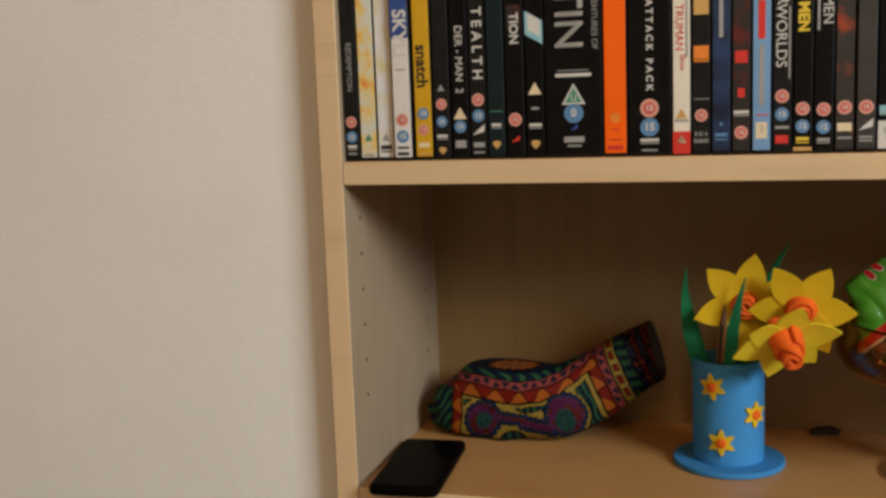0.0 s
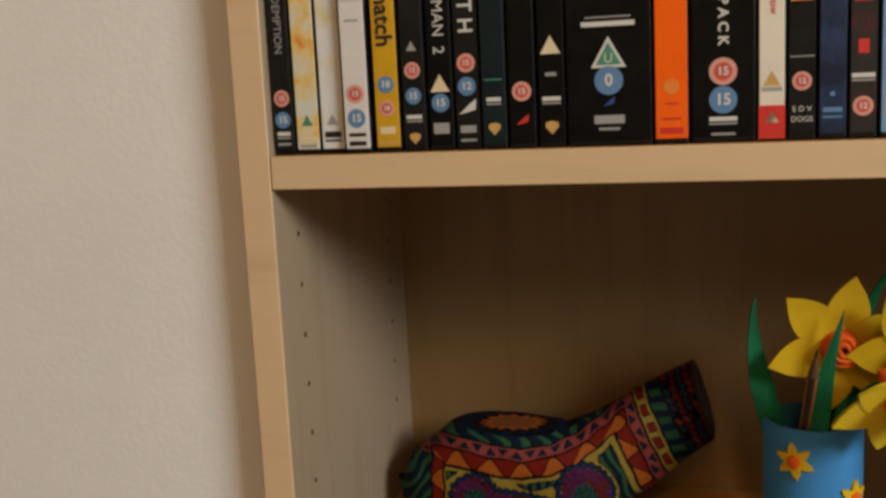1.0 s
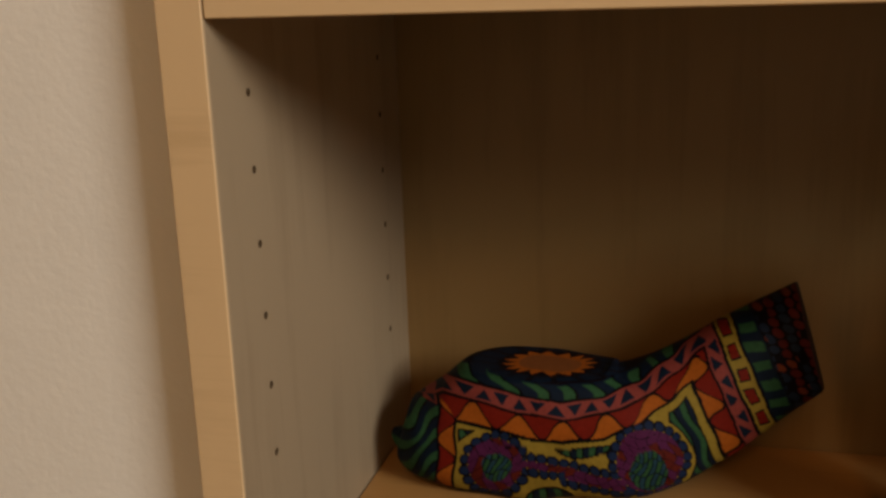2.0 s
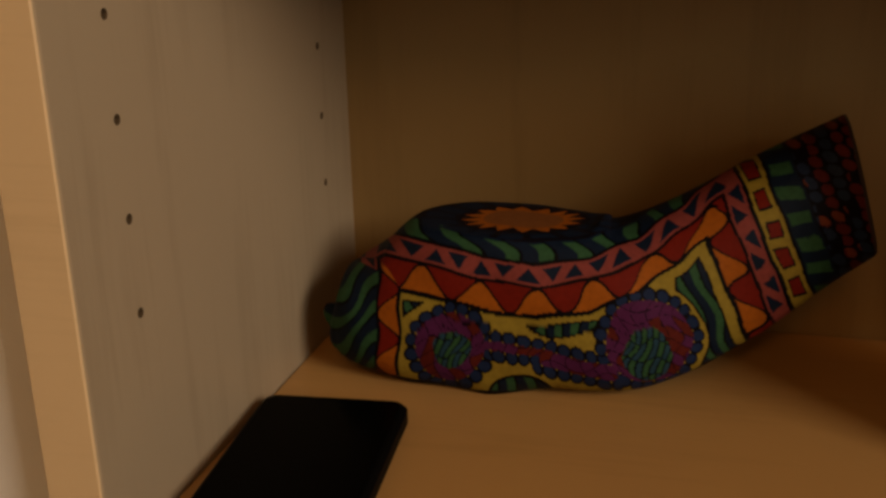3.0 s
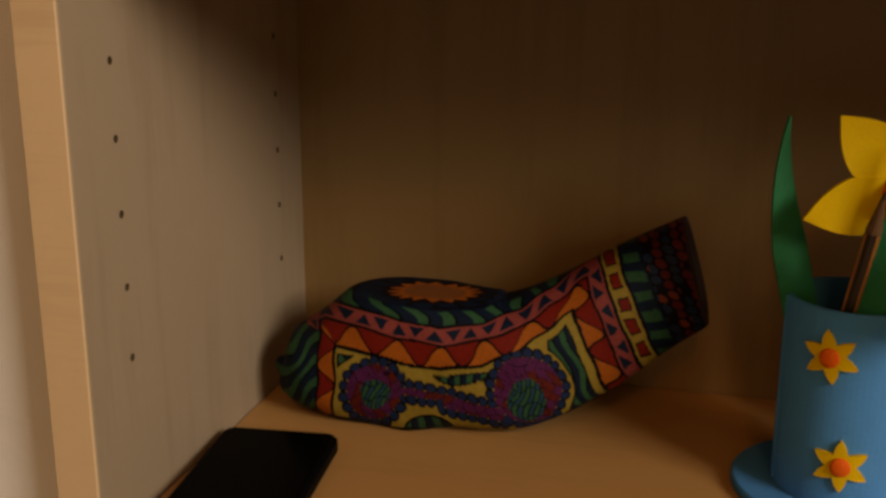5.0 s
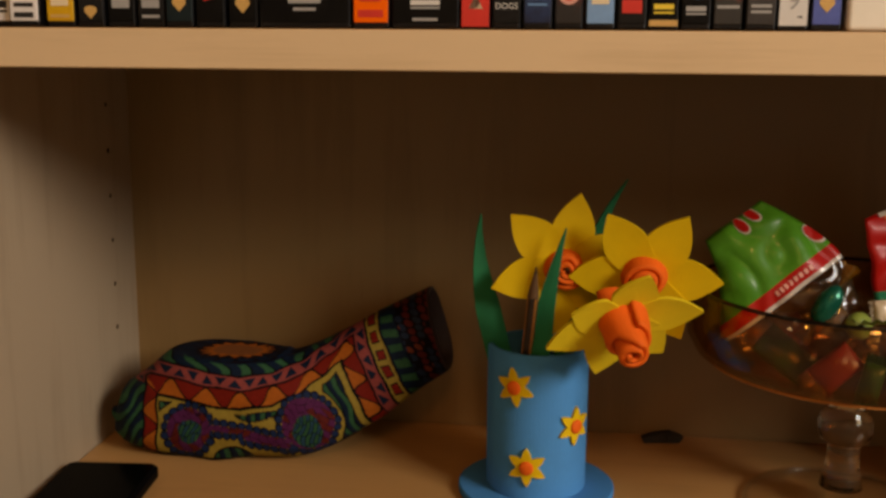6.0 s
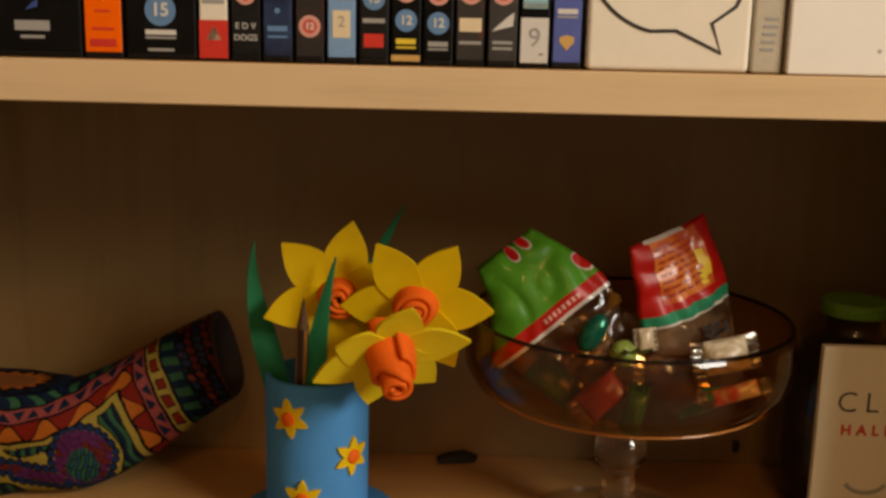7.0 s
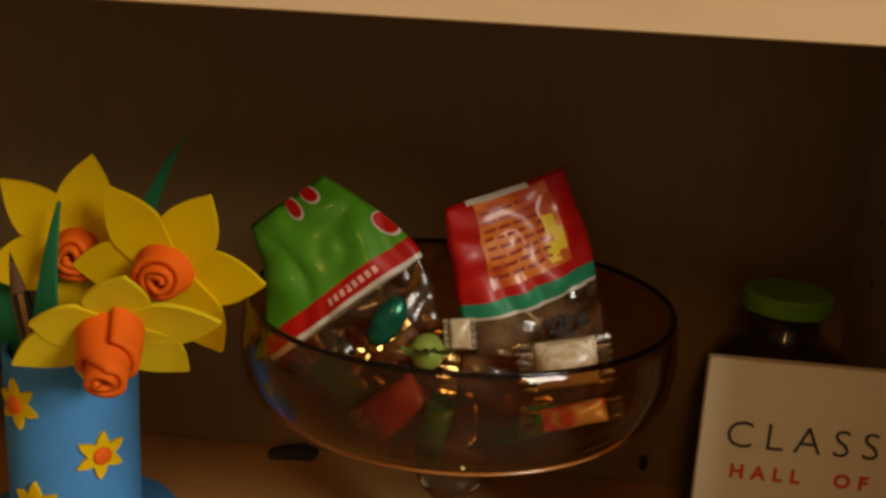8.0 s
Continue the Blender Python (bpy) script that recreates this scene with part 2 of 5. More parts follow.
structure("wall_north", box(WX0 - 0.1, WX1 + 0.1, WY1, WY1 + 0.1, 0, WH), M_WALL, "off-white painted plaster wall behind the bookcase", "wall")
structure("wall_pier", box(WX0, -0.0212, 0.021, WY1, 0, WH), M_WALL, "off-white painted wall beside the recessed bookcase", "wall")
structure("wall_west", box(WX0 - 0.1, WX0, WY0, WY1, 0, WH), M_WALL2, "unseen beige side wall", "wall")
WIN = (-2.02, -0.96, 1.68, 2.66)
east = bmesh.new()
for y0, y1, z0, z1 in ((WY0, WIN[0], 0, WH), (WIN[1], WY1, 0, WH), (WIN[0], WIN[1], 0, WIN[2]), (WIN[0], WIN[1], WIN[3], WH)):
    b = box(WX1, WX1 + 0.1, y0, y1, z0, z1)
    tmp = bpy.data.meshes.new("piece")
    b.to_mesh(tmp)
    b.free()
    east.from_mesh(tmp)
    bpy.data.meshes.remove(tmp)
structure("wall_east", east, M_WALL2, "unseen beige side wall with a window opening", "wall")
structure("wall_south", box(WX0 - 0.1, WX1 + 0.1, WY0 - 0.1, WY0, 0, WH), M_WALL2, "unseen beige wall facing the bookcase", "wall")
structure("floor", box(WX0 - 0.1, WX1 + 0.1, WY0 - 0.1, WY1 + 0.1, -0.1, 0), M_FLOOR, "plain brown carpeted floor of the room", "floor")
structure("ceiling", box(WX0 - 0.1, WX1 + 0.1, WY0 - 0.1, WY1 + 0.1, WH, WH + 0.1), M_CEIL, "unseen plain ceiling, toned for bounce light", "ceiling")

# ---- bookcase ----
bookcase = thing("bookcase", "pale birch-effect bookcase with adjustable shelves standing against the wall", "bookcase")
HOLES = [(y, 1.0 + 0.032 * k) for y in (0.034, 0.204) for k in range(0, 6)]


def holed_face(bm, x, deep, y0, y1, z0, z1):
    """The inner face of a side panel, with rows of round shelf-pin holes sunk into it."""
    def quad(ya, yb, za, zb):
        bm.faces.new([bm.verts.new((x, y, z)) for y, z in ((ya, za), (yb, za), (yb, zb), (ya, zb))])
    cols = (0.034, 0.204)
    h = 0.016
    edges = [y0, cols[0] - h, cols[0] + h, cols[1] - h, cols[1] + h, y1]
    for i in (0, 2, 4):
        quad(edges[i], edges[i + 1], z0, z1)
    for c in cols:
        zs = [1.0 + 0.032 * k for k in range(6)]
        quad(c - h, c + h, z0, zs[0] - h)
        quad(c - h, c + h, zs[-1] + h, z1)
        for z in zs:
            outer, inner = [], []
            for k in range(16):
                a = 2 * math.pi * k / 16
                ca, sa = math.cos(a), math.sin(a)
                q = h / max(abs(ca), abs(sa))
                outer.append(bm.verts.new((x, c + q * ca, z + q * sa)))
                inner.append(bm.verts.new((x, c + 0.0017 * ca, z + 0.0017 * sa)))
            for k in range(16):
                j = (k + 1) % 16
                bm.faces.new((outer[k], outer[j], inner[j], inner[k]))


def side_panel(x0, x1, inner):
    bm = box(x0, x1, 0.0006, BACK + 0.012, 0, 1.98, 0.0008, 2)
    for f in list(bm.faces):
        if abs(f.normal.x) > 0.9 and abs(f.calc_center_median().x - inner) < 1e-4 and f.calc_area() > 0.1:
            bm.faces.remove(f)
    holed_face(bm, inner, -0.011 if inner == x1 else 0.011, 0.0014, BACK + 0.0112, 0.0008, 1.9792)
    bmesh.ops.recalc_face_normals(bm, faces=bm.faces[:])
    return bm


# Chipboard brown, darkened so that the hole's shade is in its colour.
M_HOLE = mat("shaded_chipboard", (0.085, 0.050, 0.022), 0.9, vary=0.3, scale=300)
cup = finish(lathe([(0.0, -0.011), (0.0017, -0.011), (0.0017, 0.0), (0.00182, 0.0001), (0.0, -0.0105)][:4], 16), "pin_hole", M_HOLE)
for inner_x, x0, x1, turn in ((0.0, -0.0200, 0.0, 90), (RIGHT, RIGHT, RIGHT + 0.020, -90)):
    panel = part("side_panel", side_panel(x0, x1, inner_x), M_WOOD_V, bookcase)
    for y, z in HOLES:
        ob = new("pin_hole", cup)
        ob.parent = panel
        ob.matrix_local = pose(inner_x, y, z, 0, turn, 0)
for x0, x1 in ((-0.0200, 0.0), (RIGHT, RIGHT + 0.020)):
    part("edge_band", box(x0 + 0.0004, x1 - 0.0004, 0.0, 0.0012, 0.0, 1.98, 0.0004, 1), M_EDGE, bookcase, "glued edge band, its lit tone put into the colour")
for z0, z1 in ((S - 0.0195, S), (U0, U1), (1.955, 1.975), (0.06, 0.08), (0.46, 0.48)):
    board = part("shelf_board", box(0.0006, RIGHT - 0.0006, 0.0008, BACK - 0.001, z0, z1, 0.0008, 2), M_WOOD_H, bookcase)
    part("edge_band", box(0.0006, RIGHT - 0.0006, 0.0, 0.0014, z0 + 0.0003, z1 - 0.0003, 0.0004, 1), M_EDGE, board, "glued edge band, its lit tone put into the colour")
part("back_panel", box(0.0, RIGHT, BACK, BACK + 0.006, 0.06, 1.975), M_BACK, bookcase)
part("plinth", box(0.0, RIGHT, 0.02, 0.035, 0.0, 0.06), M_WOOD_H, bookcase)


# ---- film cases on the upper shelf ----
def mm(v):
    return v / 1000


def film_case(x, width, sleeve, marks, label, turn=0.0, pull=0.0, height=190):
    """A film case seen by its spine. marks: (kind, height above its base in mm, then what the kind needs)."""
    c = thing("film_case", label, "film case", pose(x, 0.006 - pull, U1 + 0.0003, 0, 0, turn), "film cases on the shelf")
    w = mm(width) - 0.0006
    body = part("case", box(-w / 2, w / 2, 0.0006, 0.135, 0, mm(height), 0.0012, 2), M_CASE, c)
    part("sleeve", box(-w / 2 + 0.0007, w / 2 - 0.0007, 0.0, 0.002, 0.0028, mm(height) - 0.003, 0.0003, 1), sleeve, c, "printed paper sleeve")
    f = -0.0001
    for kind, z, *a in marks:
        z = mm(z)
        if kind == "disc":
            a[0] *= 0.88
        dx = mm(a[-1]) if kind.startswith("o") else 0.0
        kind = kind.lstrip("o")
        if kind == "disc":
            r, material, words = mm(a[0]), a[1], a[2]
            d = part("badge", prism(disc_outline(dx, z, r), f - 0.0001, f + 0.0002), material, c)
            if material is M_PINK:
                part("badge_ring", prism(disc_outline(dx, z, r * 0.66, 18), f - 0.0002, f), M_BADGE, d)
            if words:
                lettering(words, r * (0.85 if material is M_PINK else 1.15), M_WHITE, c, pose(dx, f - 0.0003, z) @ FLAT, bold=r * 0.03)
        elif kind == "tri":
            s, material, words = mm(a[0]), a[1], a[2]
            part("badge", prism([(dx - s / 2, z - s * 0.42), (dx + s / 2, z - s * 0.42), (dx, z + s * 0.46)], f - 0.0001, f + 0.0002), material, c)
            if words:
                part("badge_ring", prism([(dx - s * 0.36, z - s * 0.34), (dx + s * 0.36, z - s * 0.34), (dx, z + s * 0.30)], f - 0.0002, f), M_GREENP, c)
                lettering(words, s * 0.38, M_WHITE, c, pose(dx, f - 0.0004, z - s * 0.16) @ FLAT)
        elif kind == "bar":
            bw, bh, material = mm(a[0]), mm(a[1]), a[2]
            part("print_bar", prism([(dx - bw / 2, z - bh / 2), (dx + bw / 2, z - bh / 2), (dx + bw / 2, z + bh / 2), (dx - bw / 2, z + bh / 2)], f - 0.0001, f + 0.0002), material, c)
        elif kind == "words":
            size, material, words = mm(a[0]), a[1], a[2]
            lettering(words, size, material, c, pose(dx, f - 0.0002, z) @ DOWN, bold=a[3] if len(a) > 3 and not dx else 0.0)
        elif kind == "row":
            size, material, words = mm(a[0]), a[1], a[2]
            lettering(words, size, material, c, pose(dx, f - 0.0002, z) @ FLAT)
        elif kind == "slash":
            s, material = mm(a[0]), a[1]
            part("print_shape", prism([(dx - s / 2, z - s * 0.35), (dx + s / 2, z - s * 0.95), (dx + s / 2, z + s * 0.35), (dx - s / 2, z + s * 0.95)], f - (0.00022 if material is M_WHITE else 0.0001), f + 0.0002), material, c)
        elif kind == "swoosh":
            s, material = mm(a[0]), a[1]
            part("print_shape", prism([(dx - s / 2, z - s * 0.35), (dx + s * 0.45, z - s * 0.1), (dx + s / 2, z + s * 0.5), (dx + s * 0.1, z + s * 0.2)], f - 0.0001, f + 0.0002), material, c)
        elif kind == "shield":
            s, material = mm(a[0]), a[1]
            part("print_shape", prism([(dx, z - s / 2), (dx + s * 0.45, z), (dx + s * 0.42, z + s * 0.3), (dx, z + s * 0.42), (dx - s * 0.42, z + s * 0.3), (dx - s * 0.45, z)], f - 0.0001, f + 0.0002), material, c)
    return c


def discmark(z, w=9.0):
    """The two small bars of the disc format's mark."""
    return [("bar", z + 1.6, w, 2.2, M_WHITE), ("bar", z - 0.8, w, 1.0, M_GREYP)]


SL_BLACK = mat("sleeve_black", (0.0055, 0.005, 0.0045), 0.42, vary=0.5, scale=60, spec=0.1)
SL_CHAR = mat("sleeve_charcoal", (0.014, 0.013, 0.012), 0.42, vary=0.6, scale=45, spec=0.1)
SL_TEAL = mat("sleeve_dark_teal", (0.008, 0.016, 0.018), 0.42, vary=0.3, spec=0.2)
SL_NAVY = two_tone("sleeve_navy", (0.008, 0.014, 0.04), (0.02, 0.045, 0.12), 45, 0.3)
SL_SUN = two_tone("sleeve_watercolour_sun", (0.62, 0.63, 0.55), (0.72, 0.52, 0.16), 55, 0.35, 0.42, 0.55, c3=(0.72, 0.22, 0.03))
SL_PALE = two_tone("sleeve_watercolour_pale", (0.70, 0.70, 0.70), (0.66, 0.60, 0.36), 45, 0.35, 0.48, 0.62)
SL_WHITE = mat("sleeve_white", (0.66, 0.63, 0.60), 0.35, vary=0.06, spec=0.2)
SL_YELLOW = mat("sleeve_yellow", (0.58, 0.33, 0.015), 0.35, vary=0.12, spec=0.2)
SL_ORANGE = mat("sleeve_orange", (0.88, 0.125, 0.004), 0.35, vary=0.06, spec=0.2)
SL_CREAM = mat("sleeve_cream", (0.72, 0.66, 0.55), 0.35, vary=0.06, spec=0.2)
SL_RUST = two_tone("sleeve_dark_red", (0.02, 0.018, 0.018), (0.10, 0.012, 0.01), 40, 0.32, 0.5, 0.62)
SL_SKY = mat("sleeve_light_blue", (0.18, 0.32, 0.53), 0.35, vary=0.12, spec=0.2)
SL_SPLASH = two_tone("sleeve_splash", (0.03, 0.028, 0.026), (0.30, 0.05, 0.02), 38, 0.32, 0.52, 0.64)
SL_GREY = mat("sleeve_grey", (0.05, 0.045, 0.042), 0.35, vary=0.3, spec=0.2)
SL_BLUE = mat("sleeve_blue", (0.09, 0.12, 0.36), 0.35, vary=0.2, spec=0.2)

CASES = [
    (0.5, 14.0, SL_CHAR, [("words", 78, 6.6, M_GREYP, "REDEMPTION"), ("disc", 32.6, 5.4, M_PINK, "15"), ("disc", 20.2, 5.4, M_BLUE, "15"), *discmark(10.6, 8), ("bar", 6.2, 8, 1.5, M_GREYP)], "dark film case with pale vertical title and age badges"),
    (14.8, 15.4, SL_SUN, [("tri", 19.4, 7, M_GREENP, ""), ("bar", 8.8, 10, 3, M_CREAM), ("bar", 4.8, 10, 1.6, M_GREYP)], "film case with a yellow and orange watercolour spine"),
    (30.6, 15.4, SL_PALE, [("tri", 19.4, 7, M_GREYP, ""), ("bar", 11.0, 10, 3.4, M_BLACKP), ("bar", 7.5, 10, 1.2, M_BLACKP)], "film case with a pale grey and yellow watercolour spine"),
    (46.8, 16.2, SL_WHITE, [("bar", 143, 14.5, 88, M_NAVYP), ("words", 103, 15.5, M_WHITE, "SKYLI", 0.0004), ("bar", 73.9, 8, 1.2, M_GREYP), ("disc", 33.4, 6, M_PINK, "15"), ("disc", 19.8, 6, M_BLUE, "15"), ("bar", 10.6, 10, 2, M_BLACKP), ("bar", 5.7, 10, 2.6, M_BLACKP)], "white and navy film case pulled slightly forward"),
    (64.0, 15.6, SL_YELLOW, [("words", 76, 13.5, M_BLACKP, "snatch", 0.0003), ("disc", 37.8, 5.4, M_BLUE, "18"), ("disc", 24.6, 5, M_PINK, "18"), ("bar", 12.3, 9, 4, M_CREAM), ("bar", 5.3, 10, 1.5, M_GOLD)], "mustard yellow film case with black lower-case title"),
    (80.2, 14.6, SL_CHAR, [("tri", 58.1, 6, M_GREYP, ""), ("disc", 44.9, 5.2, M_PINK, "12"), ("disc", 30.8, 5.2, M_BLUE, "15"), *discmark(17.6, 9), ("shield", 7.5, 7, M_GOLD)], "charcoal film case with small age badges and a gold shield"),
    (95.2, 15.2, SL_BLACK, [("words", 80, 9.0, M_WHITE, "DER - MAN  2", 0.0), ("tri", 37.0, 11, M_CREAM, ""), ("disc", 26.4, 5.8, M_BLUE, "15"), ("bar", 12.3, 9, 6, M_GREYP)], "black film case with silver title and cream triangle badge"),
    (110.8, 14.8, SL_CHAR, [("words", 92, 11.5, M_WHITE, "T E A L T H", 0.0002), ("disc", 47.5, 5.8, M_PINK, "15"), ("disc", 34.8, 5.8, M_BLUE, "12"), ("swoosh", 22.9, 10, M_WHITE), ("bar", 11.4, 9, 4, M_GREYP), ("bar", 5.3, 9, 1.4, M_GREYP)], "charcoal film case with bold white vertical title"),
    (126.0, 14.8, SL_TEAL, [("bar", 37.8, 10, 0.8, M_GREENP), *discmark(25.5, 8), ("shield", 11.4, 7.5, M_GOLD)], "dark teal film case with a gold shield"),
    (141.2, 15.6, SL_BLACK, [("bar", 111, 11, 18, SL_RUST), ("words", 102, 10, M_WHITE, "TION", 0.0002), ("disc", 30.8, 6, M_PINK, "15"), ("swoosh", 15.0, 7, M_RED)], "black film case with a red flare and white title"),
    (157.2, 15.6, SL_BLACK, [("oslash", 102, 14, M_TEALP, 0), ("oslash", 104, 10, M_WHITE, 0.3), ("tri", 54.6, 11, M_CREAM, ""), ("bar", 39.2, 6, 2, M_GREYP), *discmark(24.6, 10), ("shield", 11.0, 8, M_GOLD)], "black film case with a white and cyan light streak"),
    (173.2, 45.6, SL_BLACK, [("owords", 108, 30, M_WHITE, "TIN", -4), ("owords", 108.2, 30, M_WHITE, "TIN", -3.4), ("owords", 107.8, 30, M_WHITE, "TIN", -4.6), ("owords", 108, 6.5, M_GREYP, "ADVENTURES OF", 17), ("bar", 64, 28, 2.6, M_WHITE), ("bar", 67.5, 24, 0.8, M_GREYP), ("tri", 49, 18.5, M_WHITE, "U"), ("disc", 34.5, 8.6, M_BLUE, "0"), ("swoosh", 23, 6, M_NAVYP), ("bar", 14, 16, 4.5, M_GREYP), ("bar", 9, 11, 1.4, M_GREYP)], "thick black box set with large white vertical title"),
    (219.2, 18.4, SL_ORANGE, [("disc", 29.9, 4.6, M_ORANGEP, ""), ("bar", 21.1, 7, 0.9, M_RED), ("bar", 13.2, 10, 1.2, M_RED), ("bar", 7.0, 12, 3.4, M_RED)], "bright orange film box with small red print"),
    (238.0, 33.0, SL_BLACK, [("words", 84, 7.2, M_WHITE, "A T T A C K   P A C K", 0.0002), ("bar", 125.0, 6, 8, M_YELLOWP), ("disc", 36.5, 8, M_PINK, "15"), ("disc", 22.0, 8, M_BLUE, "15"), *discmark(10.6, 14), ("bar", 4.4, 12, 1.3, M_GREYP)], "wide black box set with white vertical title and two badges"),
    (271.3, 14.4, SL_CREAM, [("owords", 96, 8.4, M_RED, "TRUMAN", -1.5), ("owords", 70, 5.5, M_RED, "Show", 1.0), ("obar", 96.8, 1.6, 46, M_GREYP, 4), ("tri", 31.7, 8.5, M_GOLD, ""), ("bar", 26.4, 10, 2, M_GREYP), ("bar", 9.7, 13, 17, M_RED), ("tri", 12.3, 7, M_CREAM, "")], "cream and red film case with red vertical print"),
    (285.9, 14.4, SL_CHAR, [("bar", 112.6, 11, 16, M_GOLD), ("bar", 75.7, 11, 12, M_ORANGEP), ("bar", 71.3, 11, 2, M_YELLOWP), ("bar", 42.2, 12, 0.6, M_GREYP), ("disc", 29.9, 5.4, M_PINK, "12"), ("row", 15.8, 3.9, M_WHITE, "E D V"), ("row", 10.6, 3.9, M_WHITE, "DOGS")], "charcoal film case with small fiery pictures on the spine"),
    (300.5, 14.3, SL_NAVY, [("bar", 102.1, 3, 30, M_GREYP), ("bar", 15.0, 9, 2.4, M_BLUE), ("bar", 11.4, 9, 1, M_BLUE), ("disc", 22.9, 1.4, M_BLUE, "")], "dark navy blue film case with faint print"),
    (315.0, 14.3, SL_RUST, [("bar", 72.2, 9, 9, M_RED), ("bar", 45.8, 5, 7, M_RED), *discmark(29.9, 11), ("disc", 16.3, 5.6, M_PINK, "12")], "black and dark red film case"),
    (329.5, 14.3, SL_SKY, [("bar", 98.6, 5, 28, M_RED), ("bar", 58.1, 3.4, 44, M_GREYP), ("obar", 29.0, 9, 0.9, M_RED, 1), ("bar", 17.6, 8, 12, M_CREAM), ("row", 18.5, 7, M_GREYP, "2")], "light blue film case with red lettering block"),
    (344.0, 14.3, SL_CHAR, [("words", 122, 12, M_WHITE, "WAR", 0.0), ("obar", 81.0, 1.2, 52, M_GREYP, 5), ("owords", 86, 11, M_WHITE, "WORLDS", -1), ("disc", 42.2, 5.6, M_PINK, "15"), ("disc", 29.0, 5.6, M_BLUE, "15"), ("bar", 19.4, 10, 2, M_GREYP), ("bar", 10.6, 9, 6, M_RED)], "charcoal film case with tall white vertical title"),
    (358.5, 14.3, SL_BLACK, [("words", 99, 10.5, M_YELLOWP, "MEN", 0.0004), ("disc", 32.6, 5.6, M_PINK, "12"), ("disc", 19.8, 5.6, M_BLUE, "12"), ("bar", 10.6, 9, 2.4, M_YELLOWP), ("bar", 7.9, 9, 0.9, M_YELLOWP), ("bar", 3.2, 13, 2.8, M_GOLD)], "black film case with yellow vertical title"),
    (373.0, 14.3, SL_BLACK, [("owords", 103, 10, M_WHITE, "MEN", 2.2), ("obar", 103.8, 1.6, 30, M_GREYP, -4), ("disc", 31.7, 5.6, M_PINK, "12"), ("disc", 18.9, 5.6, M_BLUE, "12"), ("bar", 9.7, 9, 2.2, M_GREYP), ("bar", 7.4, 9, 0.9, M_GREYP)], "black film case with white vertical title and two badges"),
    (387.5, 14.3, SL_SPLASH, [("disc", 32.6, 5.8, M_PINK, "15"), ("bar", 18.5, 10, 6, M_CREAM), ("bar", 10.6, 10, 1.4, M_GREYP)], "dark film case with a red splash on the spine"),
    (402.0, 14.3, SL_GREY, [("disc", 32.6, 5.8, M_PINK, "15"), ("swoosh", 19.4, 10, M_WHITE), ("bar", 11.0, 9, 1.4, M_GREYP), ("bar", 8.4, 9, 1.2, M_GREYP)], "grey film case with pale swoosh and badge"),
    (416.5, 14.3, SL_BLACK, [("bar", 29.9, 11, 7, M_TEALP), ("bar", 27.7, 11, 2, M_CREAM), ("bar", 12.3, 12.4, 20, M_WHITE), ("row", 13.2, 12, M_GREYP, "9"), ("obar", 6.2, 2.4, 1, M_BLACKP, 3)], "black film case with a white label near its foot"),
    (431.0, 14.3, SL_BLUE, [("bar", 36.1, 7, 9, M_PINK), ("bar", 33.4, 5, 4, M_RED), *discmark(23.8, 9), ("shield", 11.9, 7.5, M_GOLD)], "blue film case ending the row, with a gold shield"),
]
rnd = random.Random(4)
for i, (x0, w, sleeve, marks, label) in enumerate(CASES):
    film_case(mm(x0 + w / 2), w, sleeve, marks, label, turn=rnd.uniform(-0.5, 0.5), pull=0.005 if i == 3 else rnd.uniform(-0.001, 0.0015))

# white book with a speech bubble on its thick spine, a grey-beige book, and a white box
M_BOOKW = mat("white_book_card", (0.76, 0.70, 0.58), 0.5, vary=0.05, scale=25, bump=0.05)
M_BOOKG = mat("beige_book_cloth", (0.46, 0.41, 0.31), 0.6, vary=0.12, scale=30, bump=0.2, bump_scale=500)
M_BOXW = mat("white_box_card", (0.80, 0.77, 0.70), 0.45, vary=0.04, scale=18, bump=0.04)
book = thing("comic_book", "thick white book with a black speech bubble on its rounded spine", "book", pose(0.4835, 0.005, U1 + 0.0003, 0, 0, 0))
part("cover", box(-0.0365, 0.0365, 0.0, 0.16, 0, 0.225, 0.0022, 4), M_BOOKW, book, smooth=False)


def stroke(points, width, y0=-0.00035, y1=0.0004):
    """A drawn line of even width through (x, z) points."""
    bm = bmesh.new()
    left, right = [], []
    for k, (x, z) in enumerate(points):
        a = points[max(0, k - 1)]
        b = points[min(len(points) - 1, k + 1)]
        d = Vector((b[0] - a[0], b[1] - a[1])).normalized()
        left.append((x - d.y * width / 2, z + d.x * width / 2))
        right.append((x + d.y * width / 2, z - d.x * width / 2))
    ring = left + right[::-1]
    n = len(points)
    f = [bm.verts.new((x, y0, z)) for x, z in ring]
    g = [bm.verts.new((x, y1, z)) for x, z in ring]
    for k in range(n - 1):
        bm.faces.new((f[k], f[k + 1], f[2 * n - 2 - k], f[2 * n - 1 - k]))
    for k in range(2 * n):
        j = (k + 1) % (2 * n)
        bm.faces.new((f[k], g[k], g[j], f[j]))
    bmesh.ops.recalc_face_normals(bm, faces=bm.faces[:])
    return bm


arc = [(-0.0005 - 0.0385 * math.cos(a), 0.0560 - 0.0385 * math.sin(a) * 1.02) for a in (math.radians(d) for d in range(-60, 84, 6))]
arc = [p for p in arc if abs(p[0]) < 0.0355]
tail = [arc[-1], (0.0030, 0.0180), (0.0238, 0.0085), (0.0188, 0.0215), (0.0290, 0.0290), (0.0340, 0.0400), (0.0352, 0.052)]
part("bubble_line", stroke(arc + tail[1:], 0.0016), M_BLACKP, book, "black drawn speech bubble outline")
